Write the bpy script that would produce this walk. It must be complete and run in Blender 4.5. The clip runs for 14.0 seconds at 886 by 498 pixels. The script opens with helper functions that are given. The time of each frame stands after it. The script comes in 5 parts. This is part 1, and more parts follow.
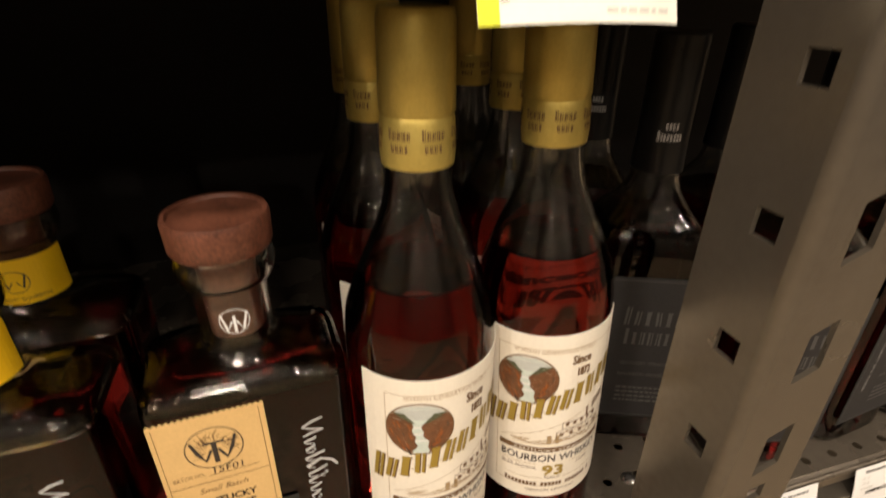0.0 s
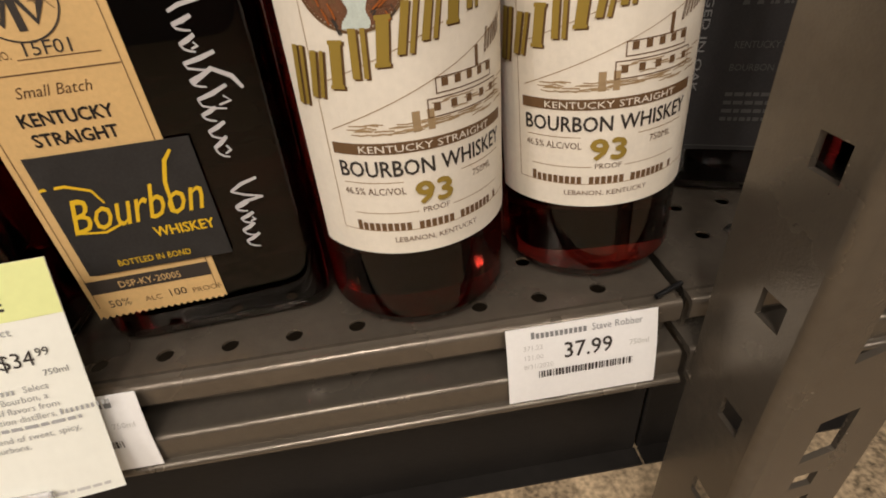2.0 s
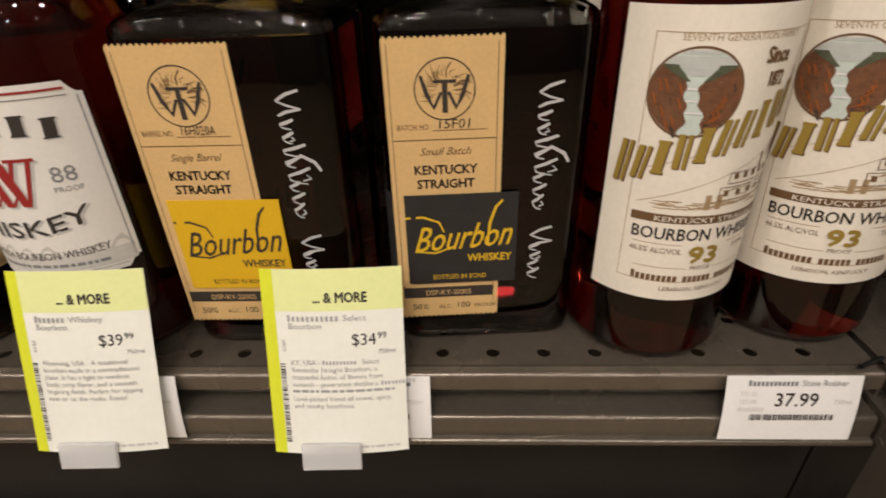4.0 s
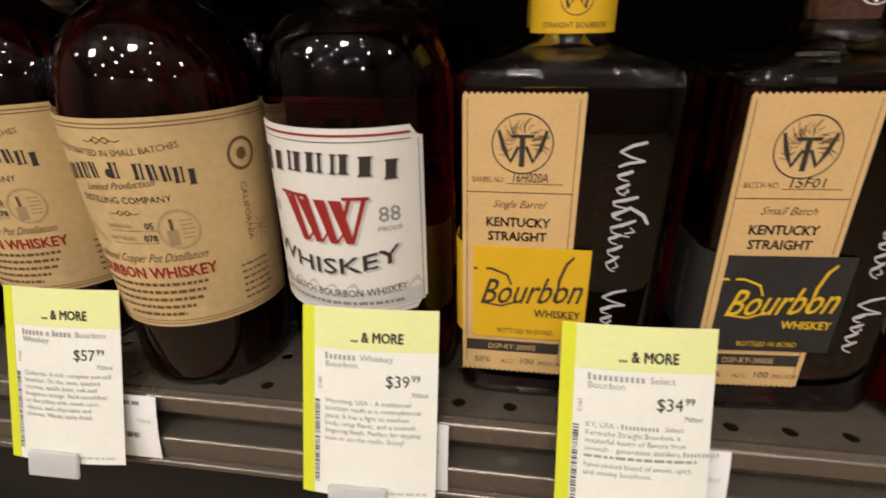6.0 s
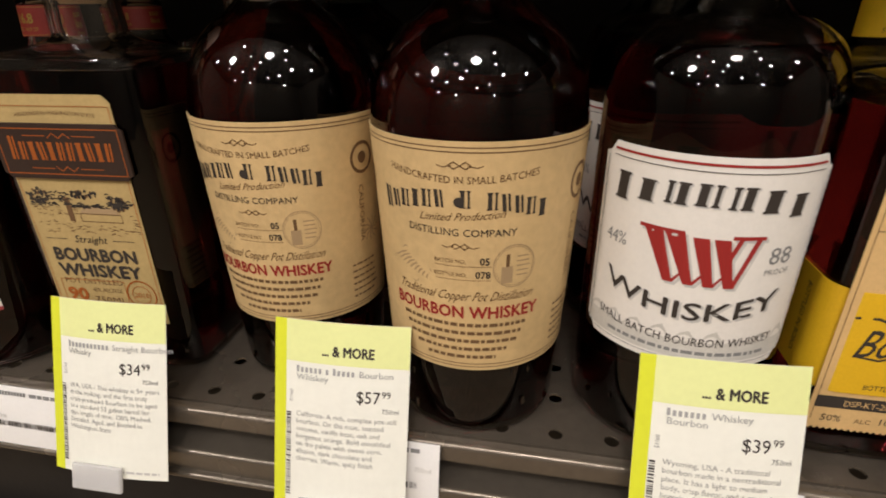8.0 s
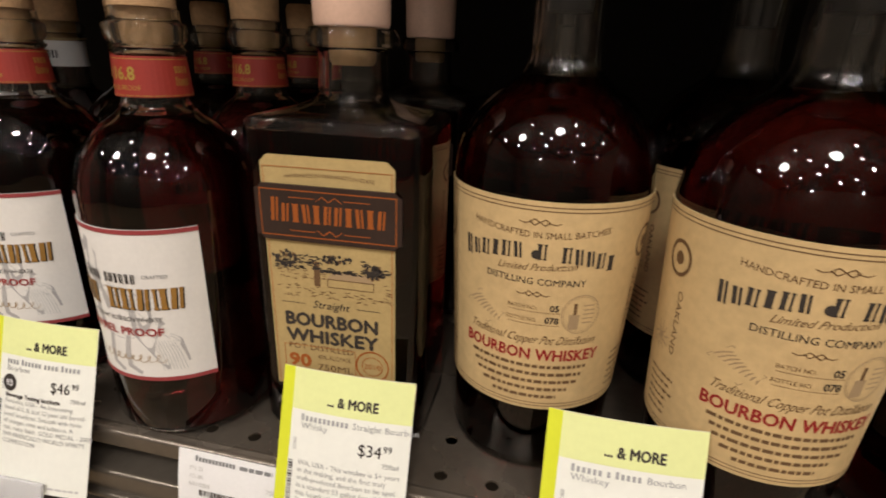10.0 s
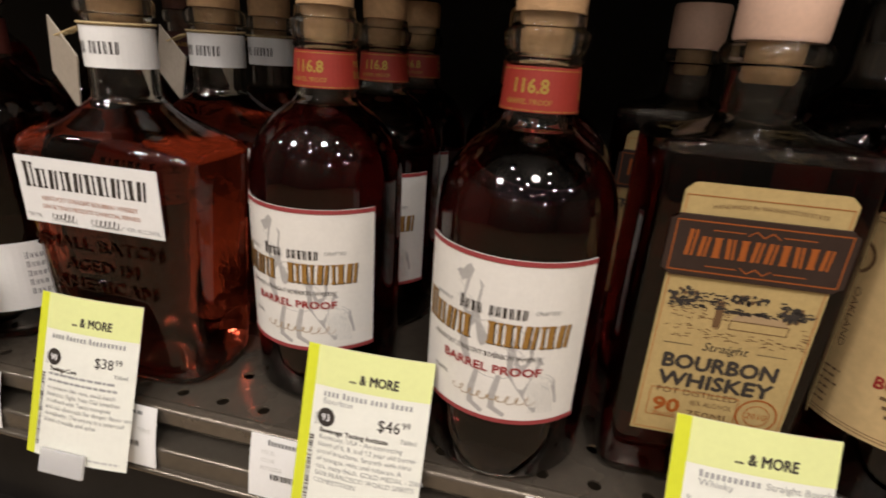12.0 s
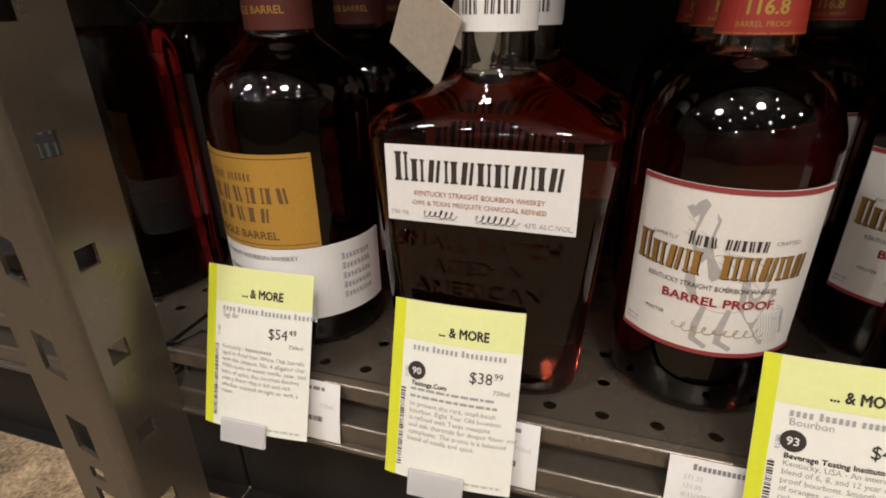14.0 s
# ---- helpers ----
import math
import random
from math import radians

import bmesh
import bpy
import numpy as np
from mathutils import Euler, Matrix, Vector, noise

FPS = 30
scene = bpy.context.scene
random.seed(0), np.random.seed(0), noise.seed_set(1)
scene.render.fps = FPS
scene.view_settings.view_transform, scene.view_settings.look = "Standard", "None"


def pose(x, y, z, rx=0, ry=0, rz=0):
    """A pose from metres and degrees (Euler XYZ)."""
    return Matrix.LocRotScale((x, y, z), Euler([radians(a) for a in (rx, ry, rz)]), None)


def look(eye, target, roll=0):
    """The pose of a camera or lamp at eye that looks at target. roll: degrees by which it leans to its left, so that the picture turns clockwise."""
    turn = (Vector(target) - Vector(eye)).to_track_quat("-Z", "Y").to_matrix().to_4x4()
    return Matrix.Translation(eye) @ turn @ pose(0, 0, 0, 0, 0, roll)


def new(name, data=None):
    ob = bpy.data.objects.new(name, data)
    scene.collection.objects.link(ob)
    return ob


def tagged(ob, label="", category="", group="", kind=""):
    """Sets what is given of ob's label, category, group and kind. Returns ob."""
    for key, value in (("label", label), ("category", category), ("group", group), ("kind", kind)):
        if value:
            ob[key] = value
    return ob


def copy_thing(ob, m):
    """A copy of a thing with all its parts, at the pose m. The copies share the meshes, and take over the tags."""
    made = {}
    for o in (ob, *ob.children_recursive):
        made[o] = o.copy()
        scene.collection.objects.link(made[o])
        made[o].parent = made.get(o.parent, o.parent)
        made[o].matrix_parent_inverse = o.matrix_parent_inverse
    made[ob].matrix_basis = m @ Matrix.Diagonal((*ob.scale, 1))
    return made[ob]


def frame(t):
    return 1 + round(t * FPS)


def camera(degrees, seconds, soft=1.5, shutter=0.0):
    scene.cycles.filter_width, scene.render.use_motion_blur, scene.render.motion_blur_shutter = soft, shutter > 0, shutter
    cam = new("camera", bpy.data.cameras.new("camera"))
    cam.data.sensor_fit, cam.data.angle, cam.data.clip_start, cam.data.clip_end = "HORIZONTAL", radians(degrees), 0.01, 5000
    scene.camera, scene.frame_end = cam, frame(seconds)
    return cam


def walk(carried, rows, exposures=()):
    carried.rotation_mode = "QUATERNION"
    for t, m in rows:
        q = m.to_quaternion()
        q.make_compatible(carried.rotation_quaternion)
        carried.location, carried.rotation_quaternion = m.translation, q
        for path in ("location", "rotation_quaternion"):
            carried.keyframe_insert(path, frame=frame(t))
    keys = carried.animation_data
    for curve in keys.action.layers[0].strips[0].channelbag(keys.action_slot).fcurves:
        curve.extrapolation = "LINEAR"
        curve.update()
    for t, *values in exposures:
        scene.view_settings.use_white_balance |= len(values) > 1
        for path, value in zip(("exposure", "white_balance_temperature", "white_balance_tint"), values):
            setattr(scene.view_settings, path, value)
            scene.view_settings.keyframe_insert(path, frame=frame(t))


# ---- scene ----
cam = camera(81.2, 14.0, soft=1.8, shutter=0.3)
EXPOSURE = 0.0
PATH = [
    (0, (-0.026, 0.021, 1.026), (0.493, 1.714, 0.095), 0.6),
    (0.5, (-0.01, 0.028, 0.958), (0.415, 1.702, -0.05), -0.7),
    (1, (0.0, 0.039, 0.907), (0.41, 1.659, -0.193), -0.6),
    (1.5, (0.003, 0.042, 0.873), (0.301, 1.657, -0.268), -2.8),
    (2, (0.02, 0.039, 0.854), (0.17, 1.667, -0.298), -5.3),
    (2.5, (0.012, 0.03, 0.863), (0.114, 1.681, -0.261), -4.7),
    (3, (-0.015, 0.015, 0.876), (0.049, 1.694, -0.208), -2.7),
    (3.5, (-0.039, 0.006, 0.886), (-0.018, 1.708, -0.164), -1.4),
    (3.7, (-0.051, 0.002, 0.887), (-0.067, 1.713, -0.148), -1.5),
    (5.8, (-0.169, -0.007, 0.885), (-0.432, 1.79, 0.048), -1.0),
    (6, (-0.181, -0.003, 0.887), (-0.466, 1.792, 0.053), -1.1),
    (6.5, (-0.221, 0.001, 0.893), (-0.525, 1.797, 0.067), -0.9),
    (7, (-0.26, 0.0, 0.897), (-0.622, 1.783, 0.067), -2.1),
    (7.5, (-0.294, 0.006, 0.894), (-0.662, 1.786, 0.06), -1.8),
    (7.7, (-0.306, 0.007, 0.892), (-0.669, 1.786, 0.054), -1.4),
    (9.8, (-0.431, 0.006, 0.9), (-0.813, 1.83, 0.172), 1.9),
    (10, (-0.446, 0.004, 0.904), (-0.849, 1.83, 0.194), 2.1),
    (10.5, (-0.479, -0.001, 0.905), (-0.903, 1.814, 0.181), 3.3),
    (11, (-0.521, -0.007, 0.906), (-0.992, 1.796, 0.179), 3.6),
    (11.5, (-0.574, -0.007, 0.912), (-1.054, 1.797, 0.195), 3.6),
    (12, (-0.625, -0.01, 0.901), (-1.022, 1.817, 0.19), 3.9),
    (12.5, (-0.685, -0.011, 0.904), (-1.134, 1.804, 0.194), 2.6),
    (13, (-0.741, -0.011, 0.898), (-1.201, 1.8, 0.185), 1.6),
    (13.5, (-0.792, -0.015, 0.893), (-1.296, 1.754, 0.106), 0.3),
    (14, (-0.804, -0.011, 0.892), (-1.358, 1.715, 0.047), -1.0),
]
walk(cam, [(t, look(eye, target, roll)) for t, eye, target, roll in PATH], exposures=[
    (0.0, EXPOSURE - 0.20, 7500, 10), (1.0, EXPOSURE - 0.35, 7100, 10), (3.0, EXPOSURE - 0.70, 6750, 10), (6.0, EXPOSURE - 0.55, 6500, 10), (10.0, EXPOSURE - 0.55, 6500, 10), (14.0, EXPOSURE - 0.65, 6500, 10)])
SH = 0.710          # height of the shelf's top
PLINTH = 0.545      # height of the concrete under the rack

# ---------------- world and light ----------------
world = bpy.data.worlds.new("world")
scene.world = world
world.use_nodes = True
world.node_tree.nodes["Background"].inputs[0].default_value = (1.0, 0.86, 0.68, 1)
world.node_tree.nodes["Background"].inputs[1].default_value = 0.03

LAMPS = [(-3.3, -0.95, 60), (-2.05, -1.30, 190), (-1.30, -0.62, 28), (-0.92, -2.05, 55), (-0.30, -1.05, 180), (0.18, -0.60, 30), (0.95, -1.55, 80), (1.9, -0.90, 80),
         (-2.75, -3.1, 35), (-1.55, -3.7, 85), (-0.10, -2.75, 30), (1.30, -3.5, 80), (2.6, -2.2, 35),
         (-0.62, -1.55, 26), (0.52, -2.35, 24), (-1.72, -2.25, 26), (-2.62, -1.85, 30), (0.40, -1.10, 22), (-1.05, -1.20, 22)]
LAMP_Z, LAMP_GAIN = 2.62, 0.57
for lx, ly, watts in LAMPS:
    lamp = bpy.data.lights.new("spot_bulb", "POINT")
    lamp.energy, lamp.shadow_soft_size, lamp.color = watts * LAMP_GAIN, 0.032 + 0.095 * (watts / 150) ** 2, (1.0, 0.925, 0.90)
    bulb = new("spot_bulb", lamp)
    bulb.location = (lx, ly, LAMP_Z)


# ---------------- materials ----------------
def material(name, color, rough=0.5, metal=0.0, vary=0.12, scale=60.0, bump=0.0, bump_scale=400.0, trans=0.0, ior=1.45, coat=0.0, rand=0.0):
    m = bpy.data.materials.new(name)
    m.use_nodes = True
    n, l = m.node_tree.nodes, m.node_tree.links
    p = n["Principled BSDF"]
    p.inputs["Roughness"].default_value, p.inputs["Metallic"].default_value, p.inputs["IOR"].default_value = rough, metal, ior
    p.inputs["Transmission Weight"].default_value, p.inputs["Coat Weight"].default_value = trans, coat
    p.inputs["Base Color"].default_value = (*color, 1)
    if vary:
        co = n.new("ShaderNodeTexCoord")
        a, b = n.new("ShaderNodeTexNoise"), n.new("ShaderNodeTexNoise")
        a.inputs["Scale"].default_value, b.inputs["Scale"].default_value = scale, scale * 9
        a.inputs["Detail"].default_value = 6
        mix = n.new("ShaderNodeMath")
        mix.operation = "ADD"
        l.new(co.outputs["Object"], a.inputs["Vector"])
        l.new(co.outputs["Object"], b.inputs["Vector"])
        l.new(a.outputs["Fac"], mix.inputs[0])
        l.new(b.outputs["Fac"], mix.inputs[1])
        ramp = n.new("ShaderNodeMapRange")
        ramp.inputs["From Min"].default_value, ramp.inputs["From Max"].default_value = 0.6, 1.4
        ramp.inputs["To Min"].default_value, ramp.inputs["To Max"].default_value = 1 - vary, 1 + vary
        l.new(mix.outputs[0], ramp.inputs["Value"])
        mul = n.new("ShaderNodeVectorMath")
        mul.operation = "SCALE"
        mul.inputs[0].default_value = color
        l.new(ramp.outputs[0], mul.inputs["Scale"])
        l.new(mul.outputs[0], p.inputs["Base Color"])
        rr = n.new("ShaderNodeMapRange")
        rr.inputs["To Min"].default_value, rr.inputs["To Max"].default_value = max(0.0, rough - 0.08), min(1.0, rough + 0.1)
        l.new(a.outputs["Fac"], rr.inputs["Value"])
        if not trans:
            l.new(rr.outputs[0], p.inputs["Roughness"])
    if bump:
        co2, c, bn = n.new("ShaderNodeTexCoord"), n.new("ShaderNodeTexNoise"), n.new("ShaderNodeBump")
        c.inputs["Scale"].default_value, c.inputs["Detail"].default_value = bump_scale, 4
        bn.inputs["Strength"].default_value, bn.inputs["Distance"].default_value = bump, 0.001
        l.new(co2.outputs["Object"], c.inputs["Vector"])
        l.new(c.outputs["Fac"], bn.inputs["Height"])
        l.new(bn.outputs[0], p.inputs["Normal"])
    return m


GLASS = material("clear glass", (0.96, 0.97, 0.95), 0.015, trans=1.0, ior=1.5, vary=0)
WHISKEY = material("whiskey in glass", (0.088, 0.0075, 0.0068), 0.02, trans=1.0, ior=1.45, vary=0)
WHISKEY_WINE = material("wine dark whiskey in glass", (0.165, 0.012, 0.013), 0.02, trans=1.0, ior=1.45, vary=0)
WHISKEY_RED = material("reddish whiskey in glass", (0.36, 0.030, 0.020), 0.02, trans=1.0, ior=1.45, vary=0)
AMBER = material("amber whiskey in glass", (0.33, 0.050, 0.024), 0.02, trans=1.0, ior=1.45, vary=0, bump=0.25, bump_scale=70)
STEEL = material("bronze grey painted steel", (0.150, 0.128, 0.099), 0.24, 0.6, 0.10, 25, 0.10, 900)
STEEL_SHELF = material("grey painted shelf steel", (0.150, 0.125, 0.095), 0.26, 0.55, 0.14, 18, 0.12, 700)
SCREW = material("zinc screw", (0.55, 0.53, 0.5), 0.28, 1.0, 0.1, 200)
BLACK_PANEL = material("black back panel", (0.015, 0.013, 0.011), 0.5, 0, 0.2, 14, 0.1, 300, ior=1.28)
PAPER = material("white paper", (0.80, 0.79, 0.75), 0.6, 0, 0.03, 60, 0.05, 1500)
TAG_PAPER = material("tag card", (0.80, 0.80, 0.70), 0.55, 0, 0.03, 30, 0.05, 1500)
LIME_PALE = material("pale lime print", (0.74, 0.78, 0.34), 0.55, 0, 0.03, 40)
LIME = material("lime print", (0.66, 0.70, 0.03), 0.55, 0, 0.04, 40)
CREAM = material("cream label paper", (0.78, 0.72, 0.60), 0.55, 0, 0.05, 50, 0.10, 900)
IVORY = material("ivory label paper", (0.76, 0.73, 0.66), 0.5, 0, 0.04, 50, 0.10, 900)
WOODY = material("tan wood grain label", (0.58, 0.41, 0.19), 0.55, 0, 0.12, 28, 0.08, 900)
KRAFT = material("kraft label paper", (0.64, 0.42, 0.175), 0.6, 0, 0.08, 60, 0.12, 900)
YELLOW = material("yellow label", (0.70, 0.42, 0.012), 0.5, 0, 0.06, 90, 0.08, 900)
BLACK_LABEL = material("black label", (0.022, 0.021, 0.020), 0.5, 0, 0.3, 120, 0.1, 900)
STRAW = material("straw label paper", (0.43, 0.31, 0.125), 0.55, 0, 0.10, 60, 0.1, 900)
PLATE = material("dark brown label plate", (0.030, 0.016, 0.011), 0.45, 0, 0.2, 80)
GOLD_LABEL = material("gold foil label", (0.60, 0.34, 0.065), 0.34, 0.4, 0.08, 60)
RED_BAND = material("red paper band", (0.28, 0.027, 0.016), 0.5, 0, 0.08, 80)
BROWN_BAND = material("dark red brown band", (0.085, 0.018, 0.012), 0.5, 0, 0.1, 80)
GOLD_FOIL = material("gold foil cap", (0.54, 0.41, 0.11), 0.38, 0.6, 0.10, 70, 0.3, 350)
WOOD_CAP = material("red brown wood stopper", (0.120, 0.042, 0.024), 0.4, 0, 0.7, 70, 0.3, 300)
CORK = material("cork", (0.43, 0.26, 0.125), 0.75, 0, 0.25, 260, 0.6, 700)
PALE_CAP = material("pale wood stopper", (0.66, 0.44, 0.32), 0.5, 0, 0.08, 60, 0.1, 500)
BLACK_CAP = material("black plastic cap", (0.010, 0.010, 0.010), 0.3, 0, 0.1, 60)
# cream card with the shade under the upper shelf mixed into its colour
SHADED_TAG = material("cream hang tag in shade colour", (0.42, 0.36, 0.28), 0.7, 0, 0.12, 40)
CORD = material("twine", (0.45, 0.34, 0.17), 0.85, 0, 0.2, 400)
INK = material("dark ink", (0.035, 0.028, 0.022), 0.6, 0, 0)
BROWN_INK = material("brown ink", (0.14, 0.075, 0.030), 0.6, 0, 0)
FADED_INK = material("faded brown ink", (0.36, 0.25, 0.13), 0.6, 0, 0)
GREY_INK = material("grey ink", (0.22, 0.22, 0.21), 0.6, 0, 0)
MIST = material("pale warm grey print", (0.58, 0.56, 0.50), 0.6, 0, 0.1, 200)
PALE_INK = material("pale grey print", (0.52, 0.51, 0.47), 0.6, 0, 0)
SOFT_INK = material("soft grey print", (0.42, 0.40, 0.37), 0.6, 0, 0.12, 250)
RED_INK = material("red ink", (0.30, 0.018, 0.015), 0.55, 0, 0)
CRIMSON = material("muted crimson print", (0.30, 0.045, 0.045), 0.55, 0, 0)
ORANGE_INK = material("copper print", (0.40, 0.11, 0.022), 0.4, 0.3, 0)
GOLD_INK = material("gold ink", (0.40, 0.28, 0.055), 0.42, 0.4, 0)
GILT = material("gilt bronze print", (0.48, 0.27, 0.07), 0.35, 0.6, 0.1, 300)
OAK_LABEL = material("matt black label", (0.020, 0.018, 0.017), 0.75, 0, 0.3, 120)
# light lettering darkened to grey, standing in for the shade of the next bay
SHADED_INK = material("white print dimmed for shade", (0.070, 0.067, 0.062), 0.6, 0, 0)
WHITE_INK = material("white print", (0.75, 0.74, 0.72), 0.55, 0, 0)
SCRIPT_INK = material("soft white handwriting", (0.50, 0.47, 0.46), 0.55, 0, 0.1, 300)
YELLOW_INK = material("yellow print", (0.72, 0.46, 0.02), 0.5, 0, 0)
ROCK = material("brown rock print", (0.150, 0.062, 0.026), 0.6, 0, 0.5, 400)
SKY_INK = material("sky print", (0.48, 0.50, 0.46), 0.6, 0, 0.1, 200)
PINE = material("green print", (0.075, 0.085, 0.045), 0.6, 0, 0.3, 300)
FOAM = material("pale green water print", (0.55, 0.62, 0.55), 0.6, 0, 0.15, 300)
ACRYLIC = material("frosted clear acrylic", (0.92, 0.92, 0.90), 0.22, trans=0.55, ior=1.45, vary=0)
CONCRETE = material("polished mottled concrete", (0.36, 0.27, 0.165), 0.36, 0, 0.95, 34, 0.25, 120)
# unseen enclosure: colours darkened below real paint so less light bounces back
WALL = material("unseen wall darkened to cut fill", (0.13, 0.11, 0.085), 0.8, 0, 0.1, 3)
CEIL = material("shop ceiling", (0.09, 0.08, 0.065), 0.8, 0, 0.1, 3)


# ---------------- mesh helpers ----------------
def mesh_of(name, verts, faces, mat, smooth=False):
    me = bpy.data.meshes.new(name)
    me.from_pydata([tuple(v) for v in verts], [], faces)
    me.materials.append(mat)
    if smooth:
        me.polygons.foreach_set("use_smooth", [True] * len(me.polygons))
        me.set_sharp_from_angle(angle=radians(38))
    me.update()
    return me


def part(name, data, material_, parent, label="", smooth=False):
    """Links a bmesh or (verts, faces) as one mesh object under a thing."""
    if isinstance(data, tuple):
        me = mesh_of(name, data[0], data[1], material_, smooth)
    else:
        me = bpy.data.meshes.new(name)
        data.to_mesh(me)
        data.free()
        me.materials.append(material_)
        if smooth:
            me.polygons.foreach_set("use_smooth", [True] * len(me.polygons))
    ob = new(name, me)
    ob.parent = parent
    return tagged(ob, label)


def thing(name, label, category, group="", at=None):
    ob = new(name)
    ob.empty_display_size = 0.02
    tagged(ob, label, category, group)
    if at is not None:
        ob.matrix_basis = at
    return ob


def box(x0, y0, z0, x1, y1, z1, bevel=0.0, seg=2):
    bm = bmesh.new()
    bmesh.ops.create_cube(bm, size=1)
    for v in bm.verts:
        v.co = ((x0 + x1) / 2 + v.co.x * (x1 - x0), (y0 + y1) / 2 + v.co.y * (y1 - y0), (z0 + z1) / 2 + v.co.z * (z1 - z0))
    if bevel:
        bmesh.ops.bevel(bm, geom=list(bm.edges), offset=bevel, segments=seg, affect="EDGES", profile=0.5)
    return bm


def structure(name, bm, mat, label, smooth=False):
    me = bpy.data.meshes.new(name)
    bm.to_mesh(me)
    bm.free()
    me.materials.append(mat)
    if smooth:
        me.polygons.foreach_set("use_smooth", [True] * len(me.polygons))
    return tagged(new(name, me), label, kind="structure")


def ring_points(hw, hd, e, n):
    out = []
    for i in range(n):
        a = 2 * math.pi * (i + 0.5) / n
        if e > 2.5:
            # even spread along a rounded rectangle
            a = math.pi / 4 * (math.floor(a / (math.pi / 2)) * 2 + 1) + math.pi / 4 * math.copysign(abs((a % (math.pi / 2)) / (math.pi / 4) - 1) ** 0.75, (a % (math.pi / 2)) - math.pi / 4)
        c, s = math.cos(a), math.sin(a)
        out.append((hw * math.copysign(abs(c) ** (2 / e), c), hd * math.copysign(abs(s) ** (2 / e), s)))
    return out


def loft(profile, n=40, cap_low=True, cap_high=True):
    """Rings of (z, half width, half depth, squareness), joined bottom to top."""
    verts, faces = [], []
    for z, hw, hd, e in profile:
        verts += [(x, y, z) for x, y in ring_points(hw, hd, e, n)]
    for k in range(len(profile) - 1):
        for i in range(n):
            j = (i + 1) % n
            faces.append((k * n + i, k * n + j, (k + 1) * n + j, (k + 1) * n + i))
    if cap_low:
        faces.append(tuple(range(n - 1, -1, -1)))
    if cap_high:
        faces.append(tuple(range((len(profile) - 1) * n, len(profile) * n)))
    return verts, faces


def smooth_profile(keys, steps=5):
    """Rounds a coarse profile with a Catmull-Rom spline; a key given twice stays sharp."""
    out = []
    for i in range(len(keys) - 1):
        a, b = keys[i], keys[i + 1]
        if a[0] == b[0] and a[1] == b[1]:
            continue
        p = keys[i - 1] if i and keys[i - 1] != a else a
        q = keys[i + 2] if i + 2 < len(keys) and keys[i + 2] != b else b
        for s in range(steps):
            t = s / steps
            out.append(tuple(0.5 * (2 * a[c] + (b[c] - p[c]) * t + (2 * p[c] - 5 * a[c] + 4 * b[c] - q[c]) * t * t + (3 * a[c] - p[c] - 3 * b[c] + q[c]) * t ** 3) for c in range(4)))
    out.append(keys[-1])
    return out


def at_height(profile, z):
    for a, b in zip(profile, profile[1:]):
        if a[0] <= z <= b[0] and b[0] > a[0]:
            t = (z - a[0]) / (b[0] - a[0])
            return tuple(a[c] + (b[c] - a[c]) * t for c in range(4))
    return profile[-1]


# ---------------- lettering ----------------
GLYPHS = {}


def load_glyphs(chars):
    """Flat meshes and advances of the built-in font's characters, for a size of one."""
    curve = bpy.data.curves.new("glyph", "FONT")
    curve.resolution_u = 2
    ob = new("glyph", curve)
    widths = {}
    for text in ["||"] + ["|" + c + "|" for c in chars]:
        curve.body = text
        bpy.context.view_layer.update()
        me = ob.evaluated_get(bpy.context.evaluated_depsgraph_get()).to_mesh()
        xs = [v.co.x for v in me.vertices]
        widths[text] = max(xs) - min(xs)
    for c in chars:
        curve.body = c
        bpy.context.view_layer.update()
        me = ob.evaluated_get(bpy.context.evaluated_depsgraph_get()).to_mesh()
        GLYPHS[c] = ([(v.co.x, v.co.y) for v in me.vertices], [tuple(p.vertices) for p in me.polygons], widths["|" + c + "|"] - widths["||"])
    bpy.data.objects.remove(ob)
    bpy.data.curves.remove(curve)
    GLYPHS[" "] = ([], [], 0.30)


load_glyphs("ABCDEFGHIJKLMNOPRSTUVWXYZQabcdefghijklmnopqrstuvwxyz0123456789.,&$%-+:!/'")


